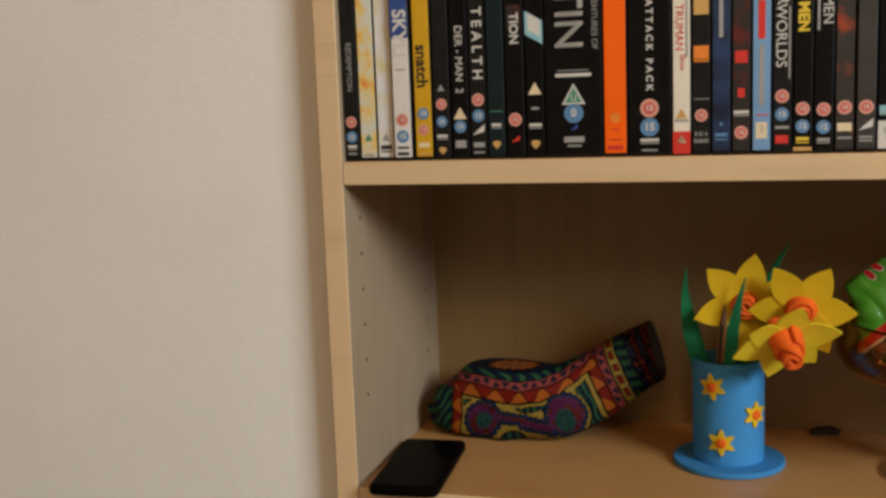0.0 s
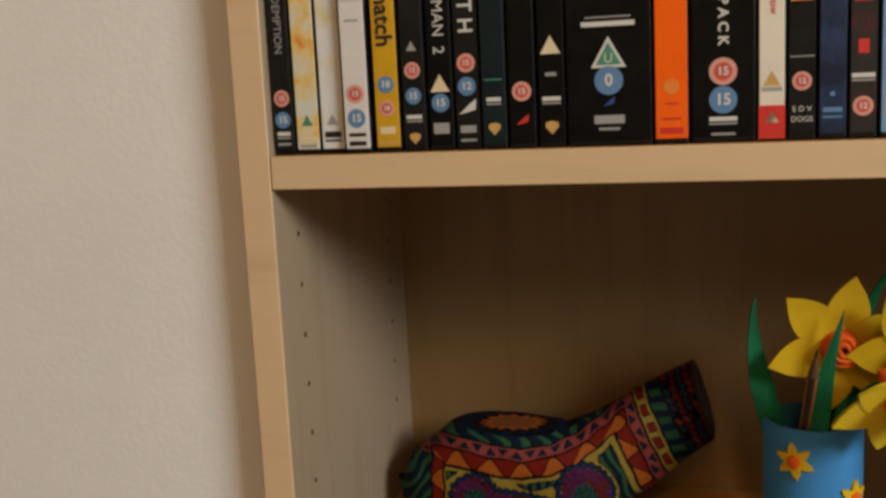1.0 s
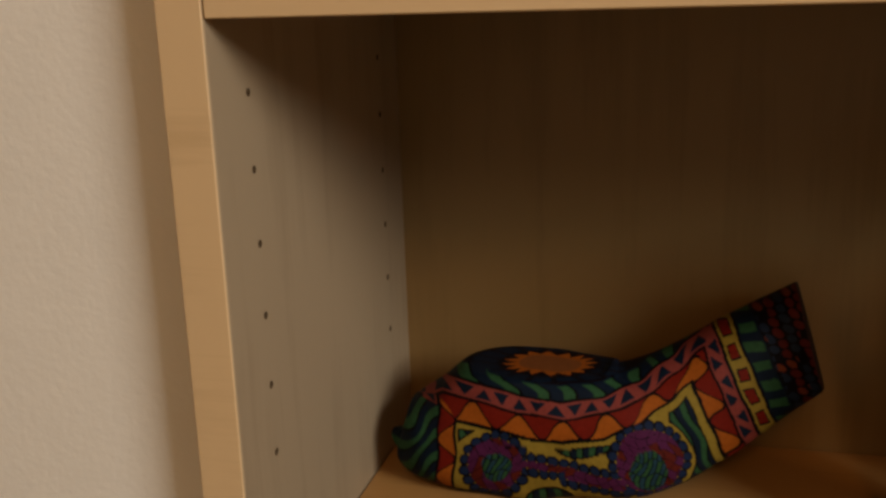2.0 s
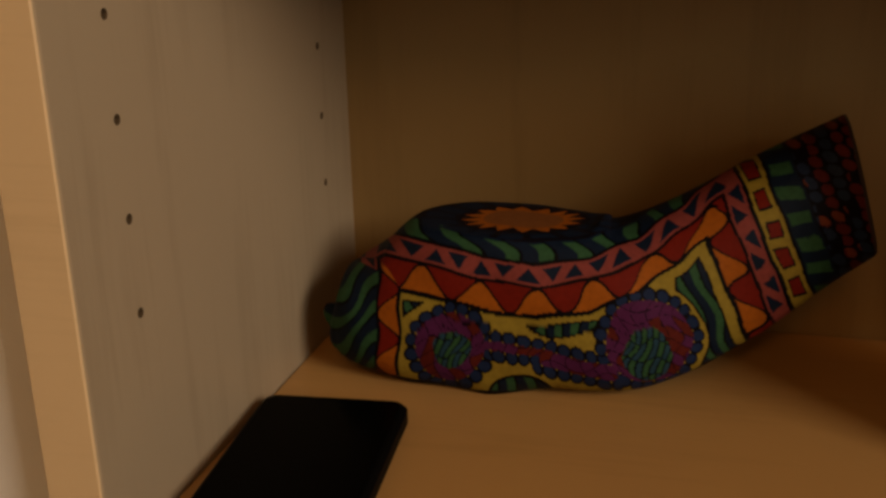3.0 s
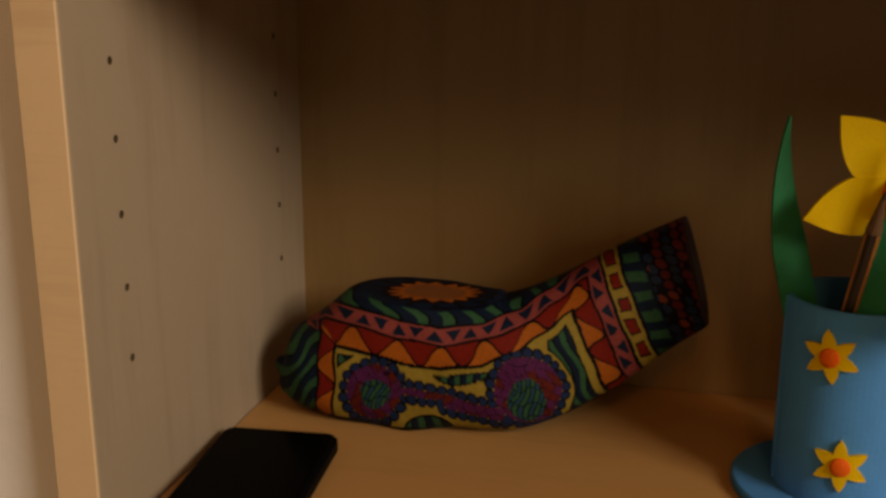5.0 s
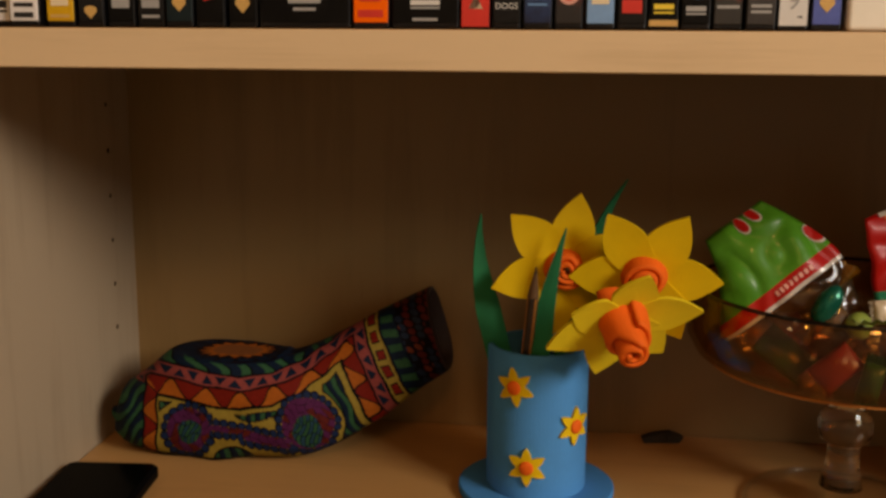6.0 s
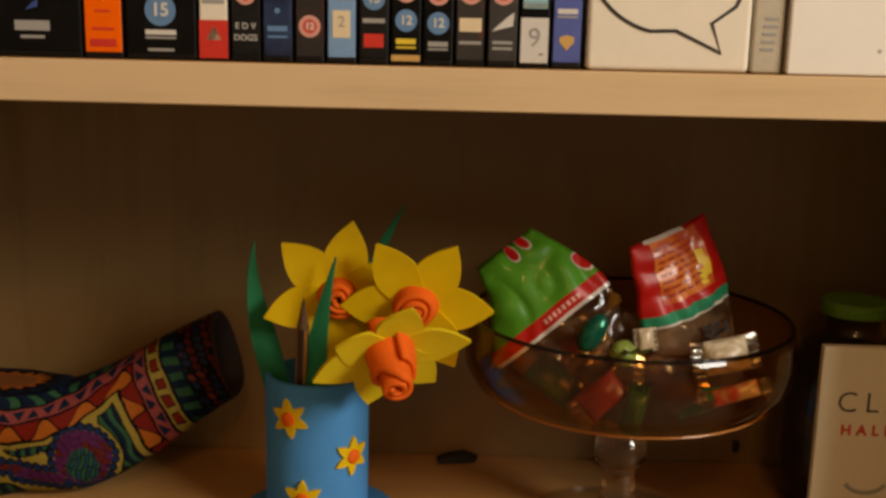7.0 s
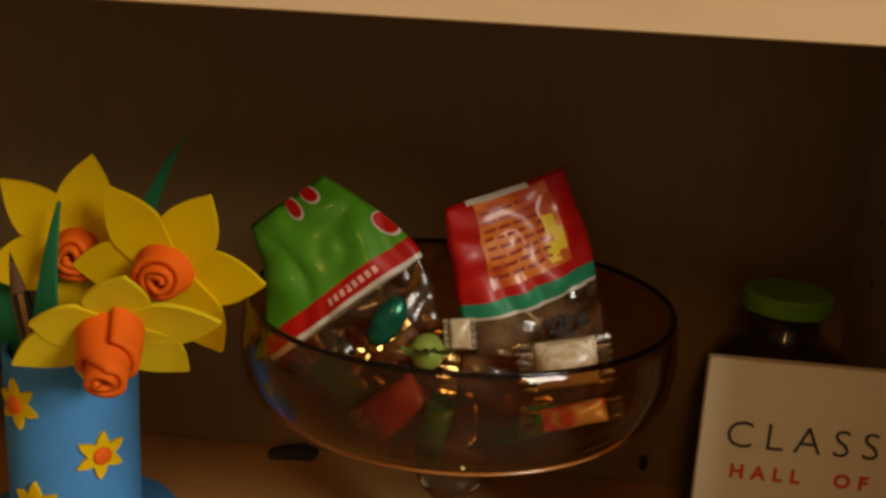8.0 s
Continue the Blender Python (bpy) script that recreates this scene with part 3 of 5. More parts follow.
part("bubble_print", prism([(-0.021, 0.044), (-0.015, 0.044), (-0.012, 0.058), (-0.018, 0.058)], -0.0003, 0.0003), M_BLACKP, book)
part("bubble_print", prism(disc_outline(0.001, 0.05, 0.006), -0.0003, 0.0003), M_GREYP, book)
part("bubble_print", prism(disc_outline(0.011, 0.0465, 0.0018, 12), -0.0003, 0.0003), M_BLACKP, book)

book = thing("beige_book", "slim grey-beige book with faint dark print on its spine", "book", pose(0.5282, 0.006, U1 + 0.0003))
part("cover", box(-0.0072, 0.0068, 0.0, 0.15, 0, 0.215, 0.0015, 3), M_BOOKG, book)
for k in range(5):
    part("print_bar", prism([(-0.0035 + 0.0004 * k, 0.010 + 0.0034 * k), (0.0025 + 0.0004 * k, 0.010 + 0.0034 * k), (0.0025 + 0.0004 * k, 0.0112 + 0.0034 * k), (-0.0035 + 0.0004 * k, 0.0112 + 0.0034 * k)], -0.0003, 0.0003), M_GREYP, book)
bx = thing("white_box", "plain white card box standing on the shelf beside the books", "box", pose(0.5365, 0.003, U1 + 0.0003))
part("carton", box(0.0, 0.1500, 0.0, 0.17, 0, 0.21, 0.001, 2), M_BOXW, bx)
part("print_dot", prism(disc_outline(0.0405, 0.011, 0.0009, 10), -0.0002, 0.0003), M_GREYP, bx)


# ---- painted ornament ----
def smooth_table(rows, s):
    """Cubic interpolation through rows of (s, values...)."""
    k = 0
    while k < len(rows) - 2 and s > rows[k + 1][0]:
        k += 1
    p0, p1, p2, p3 = rows[max(0, k - 1)], rows[k], rows[k + 1], rows[min(len(rows) - 1, k + 2)]
    t = (s - p1[0]) / (p2[0] - p1[0])
    out = []
    for a, b, c, d in zip(p0[1:], p1[1:], p2[1:], p3[1:]):
        out.append(0.5 * (2 * b + (c - a) * t + (2 * a - 5 * b + 4 * c - d) * t * t + (3 * b - a - 3 * c + d) * t ** 3))
    return out


ORNAMENT = [  # s, x, y, z of the axis, half depth, half height
    (0.00, 0.0185, 0.1690, 0.9535, 0.0070, 0.0090), (0.03, 0.0197, 0.1690, 0.9530, 0.0185, 0.0180), (0.10, 0.0305, 0.1700, 0.9525, 0.0280, 0.0240),
    (0.20, 0.0490, 0.1716, 0.9546, 0.0330, 0.0319), (0.38, 0.0845, 0.1716, 0.9636, 0.0350, 0.0453), (0.55, 0.1170, 0.1710, 0.9642, 0.0350, 0.0385),
    (0.68, 0.1450, 0.1707, 0.9632, 0.0320, 0.0350), (0.80, 0.1778, 0.1787, 0.9768, 0.0280, 0.0326), (0.92, 0.2105, 0.1910, 0.9965, 0.0270, 0.0305), (1.00, 0.2362, 0.2015, 1.0100, 0.0258, 0.0292)]
FLAT_TOP = 0.9966    # height of the flattened disc on top of the body
C_YEL, C_ORA, C_RED, C_PNK = (0.38, 0.27, 0.045), (0.48, 0.125, 0.016), (0.22, 0.014, 0.007), (0.32, 0.065, 0.055)
C_GRN, C_BLU, C_INK, C_PUR, C_DRK = (0.032, 0.115, 0.050), (0.006, 0.015, 0.035), (0.003, 0.002, 0.003), (0.11, 0.018, 0.085), (0.006, 0.004, 0.007)


def hashed(a, b):
    v = np.sin(np.floor(a) * 127.1 + np.floor(b) * 311.7) * 43758.5453
    return v - np.floor(v)


def ornament_paint(u, v):
    """The folk-art pattern over design coordinates u (along the piece) and v (down its face), in tenths of a millimetre or so."""
    col = np.zeros((len(u), 3))
    wob = 4 * np.sin(u / 23) * np.sin(v / 17 + 1.3)
    u, v = u + wob, v + 0.7 * wob

    def paint(mask, c):
        col[mask] = np.array(c) * 0.57

    ku = np.array([560, 600, 680, 760, 860, 960, 1060, 1150, 1240, 1320, 1400])
    kv = np.array([430, 402, 374, 388, 414, 427, 414, 380, 315, 245, 190])
    d = v - np.interp(u, ku, kv)
    # the seam to the neck leans
    e = (u - (1322 + (v - 250) * 0.40)) * 0.93
    left = u - 622 + (v - 500) * 0.02
    edge_in = 24 + (left - 42) * 1.34
    m = np.minimum(np.minimum(d, -e), np.where(v > 400, edge_in, 400))
    run = np.where((m == d), u, v * 1.05)
    tooth = np.where(m == d, (u - 694) / 107.0, v * 1.05 / 96.0)
    tri = 0.5 + 0.5 * np.cos(2 * np.pi * tooth)
    paint(np.ones(len(u), bool), C_DRK)
    # slanted leaf stripes above the pink band
    st = ((u - v * 0.9 + 9 * np.sin(v / 9)) / 68.0) % 1.0
    up = (d < -20) & (d > -58)
    paint(up, C_BLU)
    paint(up & (st < 0.46) & (d > -54), C_GRN)
    paint(up & (np.abs(st - 0.46) < 0.05), C_INK)
    # beads and the flower round the sound hole
    hole = np.hypot((u - 935) / 88.0, (v - 326) / 17.0)
    ang = np.arctan2((v - 326) / 17.0, (u - 935) / 88.0)
    paint((d < -58), C_DRK)
    paint((hole < 2.2) & (d < -50) & (np.abs(hole - 1.75) < 0.28) & ((ang * 8 / np.pi) % 1 < 0.75), C_BLU)
    paint((hole < 0.95 + 0.42 * np.abs(((ang * 8 / np.pi) % 1) * 2 - 1)) & (d < -60), C_ORA)
    paint((hole < 0.86) & (d < -60), (0.30, 0.10, 0.03))
    # pink band with dark triangles
    pk = np.abs(m) <= 21
    paint(pk, C_PNK)
    tp = ((run / 44.0) % 1.0)
    q = (m + 13) / 26.0
    flip = (np.floor(run / 44.0) % 2) > 0
    qq = np.where(flip, q, 1 - q)
    paint(pk & (np.abs(m) < 13) & (np.abs(tp - 0.5) < 0.46 * qq), C_BLU)
    # red and orange teeth
    z = (m > 21) & (m <= 76)
    paint(z, C_RED)
    paint(z & ((m - 24) / 50.0 > tri * 1.02), C_ORA)
    paint(z & (np.abs((m - 24) / 50.0 - tri * 1.02) < 0.07), C_INK)
    for lim in (-21, 21, 76):
        paint(np.abs(m - lim) < 3.2, C_INK)
    # yellow panel
    y = m > 79
    paint(y, C_YEL)
    paint(y & (m < 84), C_INK)
    paint(y & (m >= 82), C_YEL)

    def ell(cu, cv, ru, rv, tilt=0.0):
        a, b = (u - cu) * math.cos(tilt) + (v - cv) * math.sin(tilt), -(u - cu) * math.sin(tilt) + (v - cv) * math.cos(tilt)
        return np.hypot(a / ru, b / rv)

    def leafy(mask, mask_in):
        paint(y & mask, C_INK)
        paint(y & mask_in, C_BLU)
        paint(y & mask_in & (((u - 0.4 * v + 9 * np.sin(v / 21)) / 34) % 1 < 0.5), C_GRN)
        paint(y & mask_in & (np.abs(((u - 0.4 * v + 9 * np.sin(v / 21)) / 34) % 1 - 0.5) < 0.07), C_INK)

    # half lens between the wheels, half round at the foot, corner leaf and the leafy strip beside the far wheel
    f = ell(1010, 512, 72, 31)
    top = v - (513 - (u - 1010) * 0.10)
    leafy((f < 1) & (top > 0), (f < 0.88) & (top > 4))
    f = ell(930, 660, 62, 46)
    leafy(f < 1, f < 0.88)
    f = np.minimum(np.minimum(u - 711, v - 474), (38 - (u - 711) - (v - 474) * 1.1) * 0.7)
    leafy(f > 0, f > 4)
    far = np.hypot(u - 1166, v - 555)
    strip = np.minimum(np.minimum(far - 116, m - 101), np.minimum(u - 1222, 612 - v))
    leafy(strip > 0, strip > 4)
    # two linked wheels
    c1 = np.hypot(u - 799, v - 562) - 72
    c2 = np.hypot(u - 1172, v - 550) - 88

    def capsule(x0, y0, x1, y1, r):
        t = np.clip(((u - x0) * (x1 - x0) + (v - y0) * (y1 - y0)) / ((x1 - x0) ** 2 + (y1 - y0) ** 2), 0, 1)
        return np.hypot(u - x0 - t * (x1 - x0), v - y0 - t * (y1 - y0)) - r

    sd = np.minimum(np.minimum(c1, c2), np.minimum(capsule(855, 556, 985, 574, 15), capsule(985, 586, 1100, 612, 22)))
    y2 = y | ((m > 60) & (sd < 8))
    cu, cv = u / 25.0 + 0.45 * np.sin(v / 15), v / 23.0 + 0.45 * np.sin(u / 17)
    cell = hashed(cu, cv)
    along = np.where(sd == c1, np.arctan2(v - 562, u - 799) * 72, np.where(sd == c2, np.arctan2(v - 550, u - 1172) * 88, u))
    bead = np.hypot(((along / 25.0) % 1 - 0.5) * 25, sd - 2)
    paint(y2 & (bead < 13.5), C_INK)
    paint(y2 & (bead < 10.0), (0.012, 0.028, 0.085))
    inner = y2 & (sd < -7)
    paint(inner & (cell < 0.5), C_PUR)
    paint(inner & (cell >= 0.5), (0.13, 0.016, 0.012))
    edge = np.minimum(cu % 1, cv % 1)
    paint(inner & (edge < 0.07), C_INK)
    core = (np.hypot(u - 803, v - 568) < 36) | (np.hypot((u - 1170) * 1.2, v - 575) < 54)
    near = np.hypot(u - 803, v - 568) < 60
    lu, lv = u - np.where(near, 803, 1170), v - np.where(near, 568, 575)
    row = np.floor((lv + 6 * np.sin(lu / 9) + 60) / 34)
    blade = ((lu + 0.3 * lv + 5 * np.sin(lv / 14)) / 24 + 0.45 * row) % 1
    paint(inner & core & (blade < 0.5), C_GRN)
    paint(inner & core & (blade >= 0.5), (0.02, 0.07, 0.11))
    vein = np.minimum(np.minimum(blade, 1 - blade), np.abs(blade - 0.5))
    paint(inner & core & ((vein < 0.07) | (np.abs(((lv + 6 * np.sin(lu / 9) + 60) / 34) % 1 - 0.03) < 0.05)), C_INK)
    # green leafy end
    cap = (left < 42) & (v > 412 - (640 - u) * 0.4)
    paint(cap, C_BLU)
    paint(cap & (((v + 26 * np.sin(u / 20) + 0.5 * u) / 52) % 1 < 0.48), C_GRN)
    paint(cap & (np.abs(((v + 26 * np.sin(u / 20) + 0.5 * u) / 52) % 1 - 0.48) < 0.06), C_INK)
    paint((np.abs(left - 42) < 3) & (v > 400), C_INK)
    # ladder band, green bars and the dark beaded neck
    lad = (e > 24) & (e <= 72)
    paint(lad, C_YEL)
    rung = (v / 54.0 + e / 200.0) % 1
    sq = lad & (np.abs(e - 47) < 14) & (np.abs(rung - 0.5) < 0.33)
    paint(sq, C_INK)
    paint(sq & (np.abs(e - 47) < 11) & (np.abs(rung - 0.5) < 0.26), C_RED)
    paint(((np.abs(e - 24) < 3) | (np.abs(e - 72) < 3)), C_INK)
    gb = (e > 75) & (e <= 128)
    paint(gb, C_BLU)
    paint(gb & ((v / 46.0 + e / 300) % 1 < 0.5) & (e > 79) & (e < 122), C_GRN)
    nk = e > 128
    paint(nk, C_DRK)
    col_e = np.floor((e - 128) / 27.0)
    hb = hashed(e / 27.0, v / 24.0 + 0.5 * col_e)
    rb = np.hypot(((e - 128) / 27.0) % 1 - 0.5, (v / 24.0 + 0.5 * col_e) % 1 - 0.5)
    redder = (col_e % 2 == 1) | (col_e > 3)
    paint(nk & (rb < 0.44) & ~redder & (hb < 0.75), (0.018, 0.034, 0.075))
    paint(nk & (rb < 0.44) & redder & (hb < 0.80), (0.13, 0.018, 0.014))
    paint(nk & (rb < 0.38) & (hb > 0.86), (0.22, 0.05, 0.02))
    # the painted panel ends above the dark underside
    foot = np.interp(u, [690, 800, 900, 1000, 1100, 1200, 1270, 1340], [618, 640, 651, 656, 655, 640, 604, 560])
    paint((v > foot) & (m > 60) & (e < -60), C_DRK)
    paint(v > 668, C_DRK)
    return col


def ornament_ring(s, na, swell=1.0):
    """One closed ring of the ornament's wall at s along its axis, with a flat disc cut across the top of the body."""
    x, y, z, rd, rh = smooth_table(ORNAMENT, s)
    x2, y2, z2, *_ = smooth_table(ORNAMENT, min(1, s + 0.02))
    x1, y1, z1, *_ = smooth_table(ORNAMENT, max(0, s - 0.02))
    t = Vector((x2 - x1, (y2 - y1), z2 - z1)).normalized()
    side = Vector((0, 0, 1)).cross(t).normalized().lerp(Vector((0, 1, 0)), max(0, (s - 0.75) / 0.25)).normalized()
    upv = t.cross(side).lerp(Vector((0, 0, 1)), 0.40 * max(0, (s - 0.6) / 0.4)).normalized()
    a = np.linspace(0, 2 * np.pi, na, endpoint=False)
    ca, sa = np.cos(a), np.sin(a)
    n = np.where(sa < 0, 0.70, 0.86)
    px, pz = np.sign(ca) * np.abs(ca) ** n * rd * swell, np.sign(sa) * np.abs(sa) ** n * rh * swell
    ring = np.stack([(x, y, z)[k] + px * side[k] + pz * upv[k] for k in range(3)], axis=-1)
    top = FLAT_TOP + max(0, (s - 0.58) / 0.14) ** 2 * 0.06
    q = np.clip((top - ring[:, 2]) / 0.0012, -50, 50)
    ring[:, 2] = np.where(q > 20, ring[:, 2], top - 0.0012 * np.log1p(np.exp(np.minimum(q, 30))))
    return ring


def ornament():
    ns, na = 720, 460
    verts = np.stack([ornament_ring(i / (ns - 1), na) for i in range(ns)])
    lump = 0.0006 * np.sin(verts[..., 0] * 190) * np.sin(verts[..., 2] * 170 + 1)
    verts[..., 1] += lump
    verts[..., 2] = np.maximum(verts[..., 2], S + 0.0004)
    flat = verts.reshape(-1, 3)
    idx = np.arange(ns * na).reshape(ns, na)
    nxt = np.roll(idx, -1, axis=1)
    faces = np.stack([idx[:-1], nxt[:-1], nxt[1:], idx[1:]], axis=-1).reshape(-1, 4)
    me = bpy.data.meshes.new("painted_ornament")
    me.from_pydata(flat.tolist(), [], [*faces.tolist(), idx[0][::-1].tolist()])
    cx, cy, cz = flat[:, 0] - 0.12, flat[:, 1] - 0.16, flat[:, 2] - 0.96
    basis = np.stack([np.ones(len(flat)), cx, cy, cz, cx * cy, cy * cz, cx * cx, cx * cz], axis=1)
    u = basis @ np.array([1008.1, 4451.4, 640.3, 61.6, -9378.4, 382.9, 2859.5, 3444.6])
    v = basis @ np.array([499.5, 298.7, -1500.4, -4267.6, -1089.8, 6680.4, 243.8, -3514.5])
    col = np.ones((len(flat), 4))
    col[:, :3] = ornament_paint(u, v)
    at = me.color_attributes.new("paint", "FLOAT_COLOR", "POINT")
    at.data.foreach_set("color", col.ravel())
    me.shade_smooth()
    m = bpy.data.materials.new("folk_paint")
    m.use_nodes = True
    n, l = m.node_tree.nodes, m.node_tree.links
    b = n["Principled BSDF"]
    ca, nz, mr, sc, bp = n.new("ShaderNodeVertexColor"), n.new("ShaderNodeTexNoise"), n.new("ShaderNodeMapRange"), n.new("ShaderNodeVectorMath"), n.new("ShaderNodeBump")
    ca.layer_name = "paint"
    tc = n.new("ShaderNodeTexCoord")
    l.new(tc.outputs["Object"], nz.inputs["Vector"])
    nz.inputs["Scale"].default_value, nz.inputs["Detail"].default_value = 420, 5
    mr.inputs["To Min"].default_value, mr.inputs["To Max"].default_value = 0.7, 1.3
    l.new(nz.outputs["Fac"], mr.inputs["Value"])
    sc.operation = "SCALE"
    l.new(ca.outputs["Color"], sc.inputs[0])
    l.new(mr.outputs[0], sc.inputs["Scale"])
    l.new(sc.outputs[0], b.inputs["Base Color"])
    bp.inputs["Strength"].default_value, bp.inputs["Distance"].default_value = 0.3, 0.0004
    l.new(nz.outputs["Fac"], bp.inputs["Height"])
    l.new(bp.outputs[0], b.inputs["Normal"])
    b.inputs["Roughness"].default_value = 0.62
    b.inputs["Specular IOR Level"].default_value = 0.08
    me.materials.append(m)
    ob = new("body", me)
    return ob


orn = thing("painted_ornament", "curved gourd-shaped ornament covered in multicoloured folk-art patterns", "ornament")
ornament().parent = orn
# One near-black colour covers both the rim and the neck's inner wall.
M_MOUTH = mat("dark_mouth", (0.022, 0.012, 0.012), 0.7, vary=0.4, bump=0.3)
mouth = bmesh.new()
rings = []
for along, swell, ahead in ((1.0, 0.995, -0.0002), (1.0, 0.985, 0.0012), (1.0, 0.92, 0.0016), (1.0, 0.86, 0.0004), (0.95, 0.83, 0.0), (0.88, 0.80, 0.0), (0.80, 0.70, 0.0)):
    way = Vector((0.85, 0.25, 0.46)) * ahead
    rings.append([mouth.verts.new(Vector(p) + way) for p in ornament_ring(along, 48, swell).tolist()])
for r0, r1 in zip(rings, rings[1:]):
    for k in range(48):
        mouth.faces.new((r0[k], r0[(k + 1) % 48], r1[(k + 1) % 48], r1[k]))
mouth.faces.new(rings[-1])
bmesh.ops.recalc_face_normals(mouth, faces=mouth.faces[:])
part("mouth_rim", mouth, M_MOUTH, orn, "dark open mouth of the hollow neck", True)


# ---- phone ----
def rounded_rect(w, l, r, n=8):
    pts = []
    for cx, cy, a0 in ((w / 2 - r, l / 2 - r, 0), (-w / 2 + r, l / 2 - r, 90), (-w / 2 + r, -l / 2 + r, 180), (w / 2 - r, -l / 2 + r, 270)):
        for k in range(n + 1):
            a = math.radians(a0 + 90 * k / n)
            pts.append((cx + r * math.cos(a), cy + r * math.sin(a)))
    return pts


def slab(w, l, h, r, bevel):
    bm = bmesh.new()
    layers = [(bevel, 0), (0, bevel), (0, h - bevel), (bevel, h)]
    rings = []
    for inset, z in layers:
        rings.append([bm.verts.new((x, y, z)) for x, y in rounded_rect(w - 2 * inset, l - 2 * inset, max(0.001, r - inset))])
    for a, b in zip(rings, rings[1:]):
        for k in range(len(a)):
            j = (k + 1) % len(a)
            bm.faces.new((a[k], a[j], b[j], b[k]))
    bm.faces.new(rings[0][::-1])
    bm.faces.new(rings[-1])
    return bm


M_PHONE = mat("phone_black_plastic", (0.002, 0.002, 0.002), 0.5, vary=0.2, bump=0.1, spec=0.03)
M_SCREEN = mat("phone_screen", (0.0012, 0.0012, 0.0012), 0.2, vary=0.1, scale=12, spec=0.02)
phone = thing("mobile_phone", "black slab mobile phone lying flat on the shelf", "phone", pose(0.0408, 0.0490, S + 0.0003, 0, 0, 5.0))
part("shell", slab(0.061, 0.130, 0.0088, 0.007, 0.0018), M_PHONE, phone)
part("screen", slab(0.055, 0.122, 0.0006, 0.004, 0.0002), M_SCREEN, phone, "dark glossy screen", at=pose(0, 0, 0.0087))

# ---- foam vase with stickers ----
M_FOAMB = mat("blue_craft_foam", (0.048, 0.235, 0.54), 0.75, vary=0.07, scale=60, bump=0.25, bump_scale=900, spec=0.25)
M_FOAMB2 = mat("blue_craft_foam_base", (0.042, 0.21, 0.49), 0.75, vary=0.07, scale=60, bump=0.25, bump_scale=900, spec=0.25)
M_FOAMY = mat("yellow_craft_foam", (0.65, 0.43, 0.006), 0.75, vary=0.07, scale=70, bump=0.25, bump_scale=900, spec=0.25)
M_FOAMY2 = mat("lemon_craft_foam", (0.62, 0.46, 0.014), 0.75, vary=0.07, scale=70, bump=0.25, bump_scale=900, spec=0.25)
M_FOAMO = mat("orange_craft_foam", (0.74, 0.115, 0.007), 0.75, vary=0.08, scale=70, bump=0.25, bump_scale=900, spec=0.25)
M_FOAMG = mat("green_craft_foam", (0.008, 0.15, 0.058), 0.75, vary=0.12, scale=60, bump=0.25, bump_scale=900, spec=0.25)
VX, VY, VR, VH = 0.3080, 0.1310, 0.0308, 0.0965
vase = thing("foam_vase", "blue craft-foam cylinder vase with yellow flower stickers on a round base", "vase", pose(VX, VY, S + 0.0003))
part("base", lathe([(0, 0), (0.0480, 0), (0.0490, 0.0008), (0.0490, 0.0042), (0.0482, 0.005), (0, 0.005)], 72), M_FOAMB2, vase, "flat round blue foam base", False)
part("tube", lathe([(0.0, 0.0051), (VR - 0.0003, 0.0051), (VR, 0.006), (VR, VH - 0.0006), (VR - 0.0006, VH), (VR - 0.0022, VH), (VR - 0.0026, VH - 0.0006), (VR - 0.0026, 0.0075), (0.0, 0.0075)], 72), M_FOAMB, vase)
part("seam", box(-0.0006, 0.0006, 0, 0.0012, 0.006, VH - 0.0004, 0.0003, 1), M_FOAMB2, vase, at=pose(0, 0, 0, 0, 0, 100) @ Matrix.Translation((0, VR - 0.0004, 0)))


def sticker(parent, x, z, turn, size):
    """A six-pointed foam flower bent round the vase."""
    a = math.asin(max(-1, min(1, x / VR)))
    st = bmesh.new()
    pts = []
    for k in range(60):
        th = 2 * math.pi * k / 60 + math.radians(turn)
        ph = (k % 10) / 10.0
        w = abs(ph - 0.5) * 2
        r = size * (0.50 + 0.50 * w ** 1.25)
        pts.append((r * math.cos(th), r * math.sin(th)))

    def bend(px, pz, lift):
        b = a + px / VR
        return (math.sin(b) * (VR + lift), -math.cos(b) * (VR + lift), z + pz)
    c0, c1 = st.verts.new(bend(0, 0, 0.0020)), None
    top = [st.verts.new(bend(px, pz, 0.0020)) for px, pz in pts]
    mid = [st.verts.new(bend(px * 0.5, pz * 0.5, 0.0020)) for px, pz in pts]
    low = [st.verts.new(bend(px, pz, 0.0001)) for px, pz in pts]
    for k in range(60):
        j = (k + 1) % 60
        st.faces.new((c0, mid[k], mid[j]))
        st.faces.new((mid[k], top[k], top[j], mid[j]))
        st.faces.new((top[k], low[k], low[j], top[j]))
    bmesh.ops.recalc_face_normals(st, faces=st.faces[:])
    s = part("flower_sticker", st, M_FOAMY, parent, "yellow six-petalled foam sticker")
    dot = lathe([(0, 0.0016), (size * 0.30, 0.0014), (size * 0.36, 0.0008), (size * 0.36, 0)], 20)
    n = Vector((math.sin(a), -math.cos(a), 0))
    m = Matrix.Translation(Vector(bend(0, 0, 0.0019))) @ n.to_track_quat("Z", "Y").to_matrix().to_4x4()
    part("sticker_centre", dot, M_FOAMO, s, "orange foam dot", True, m)


sticker(vase, -0.0125, 0.0762, 100, 0.0122)
sticker(vase, 0.0227, 0.0512, 85, 0.0122)
sticker(vase, -0.0045, 0.0268, 92, 0.0122)


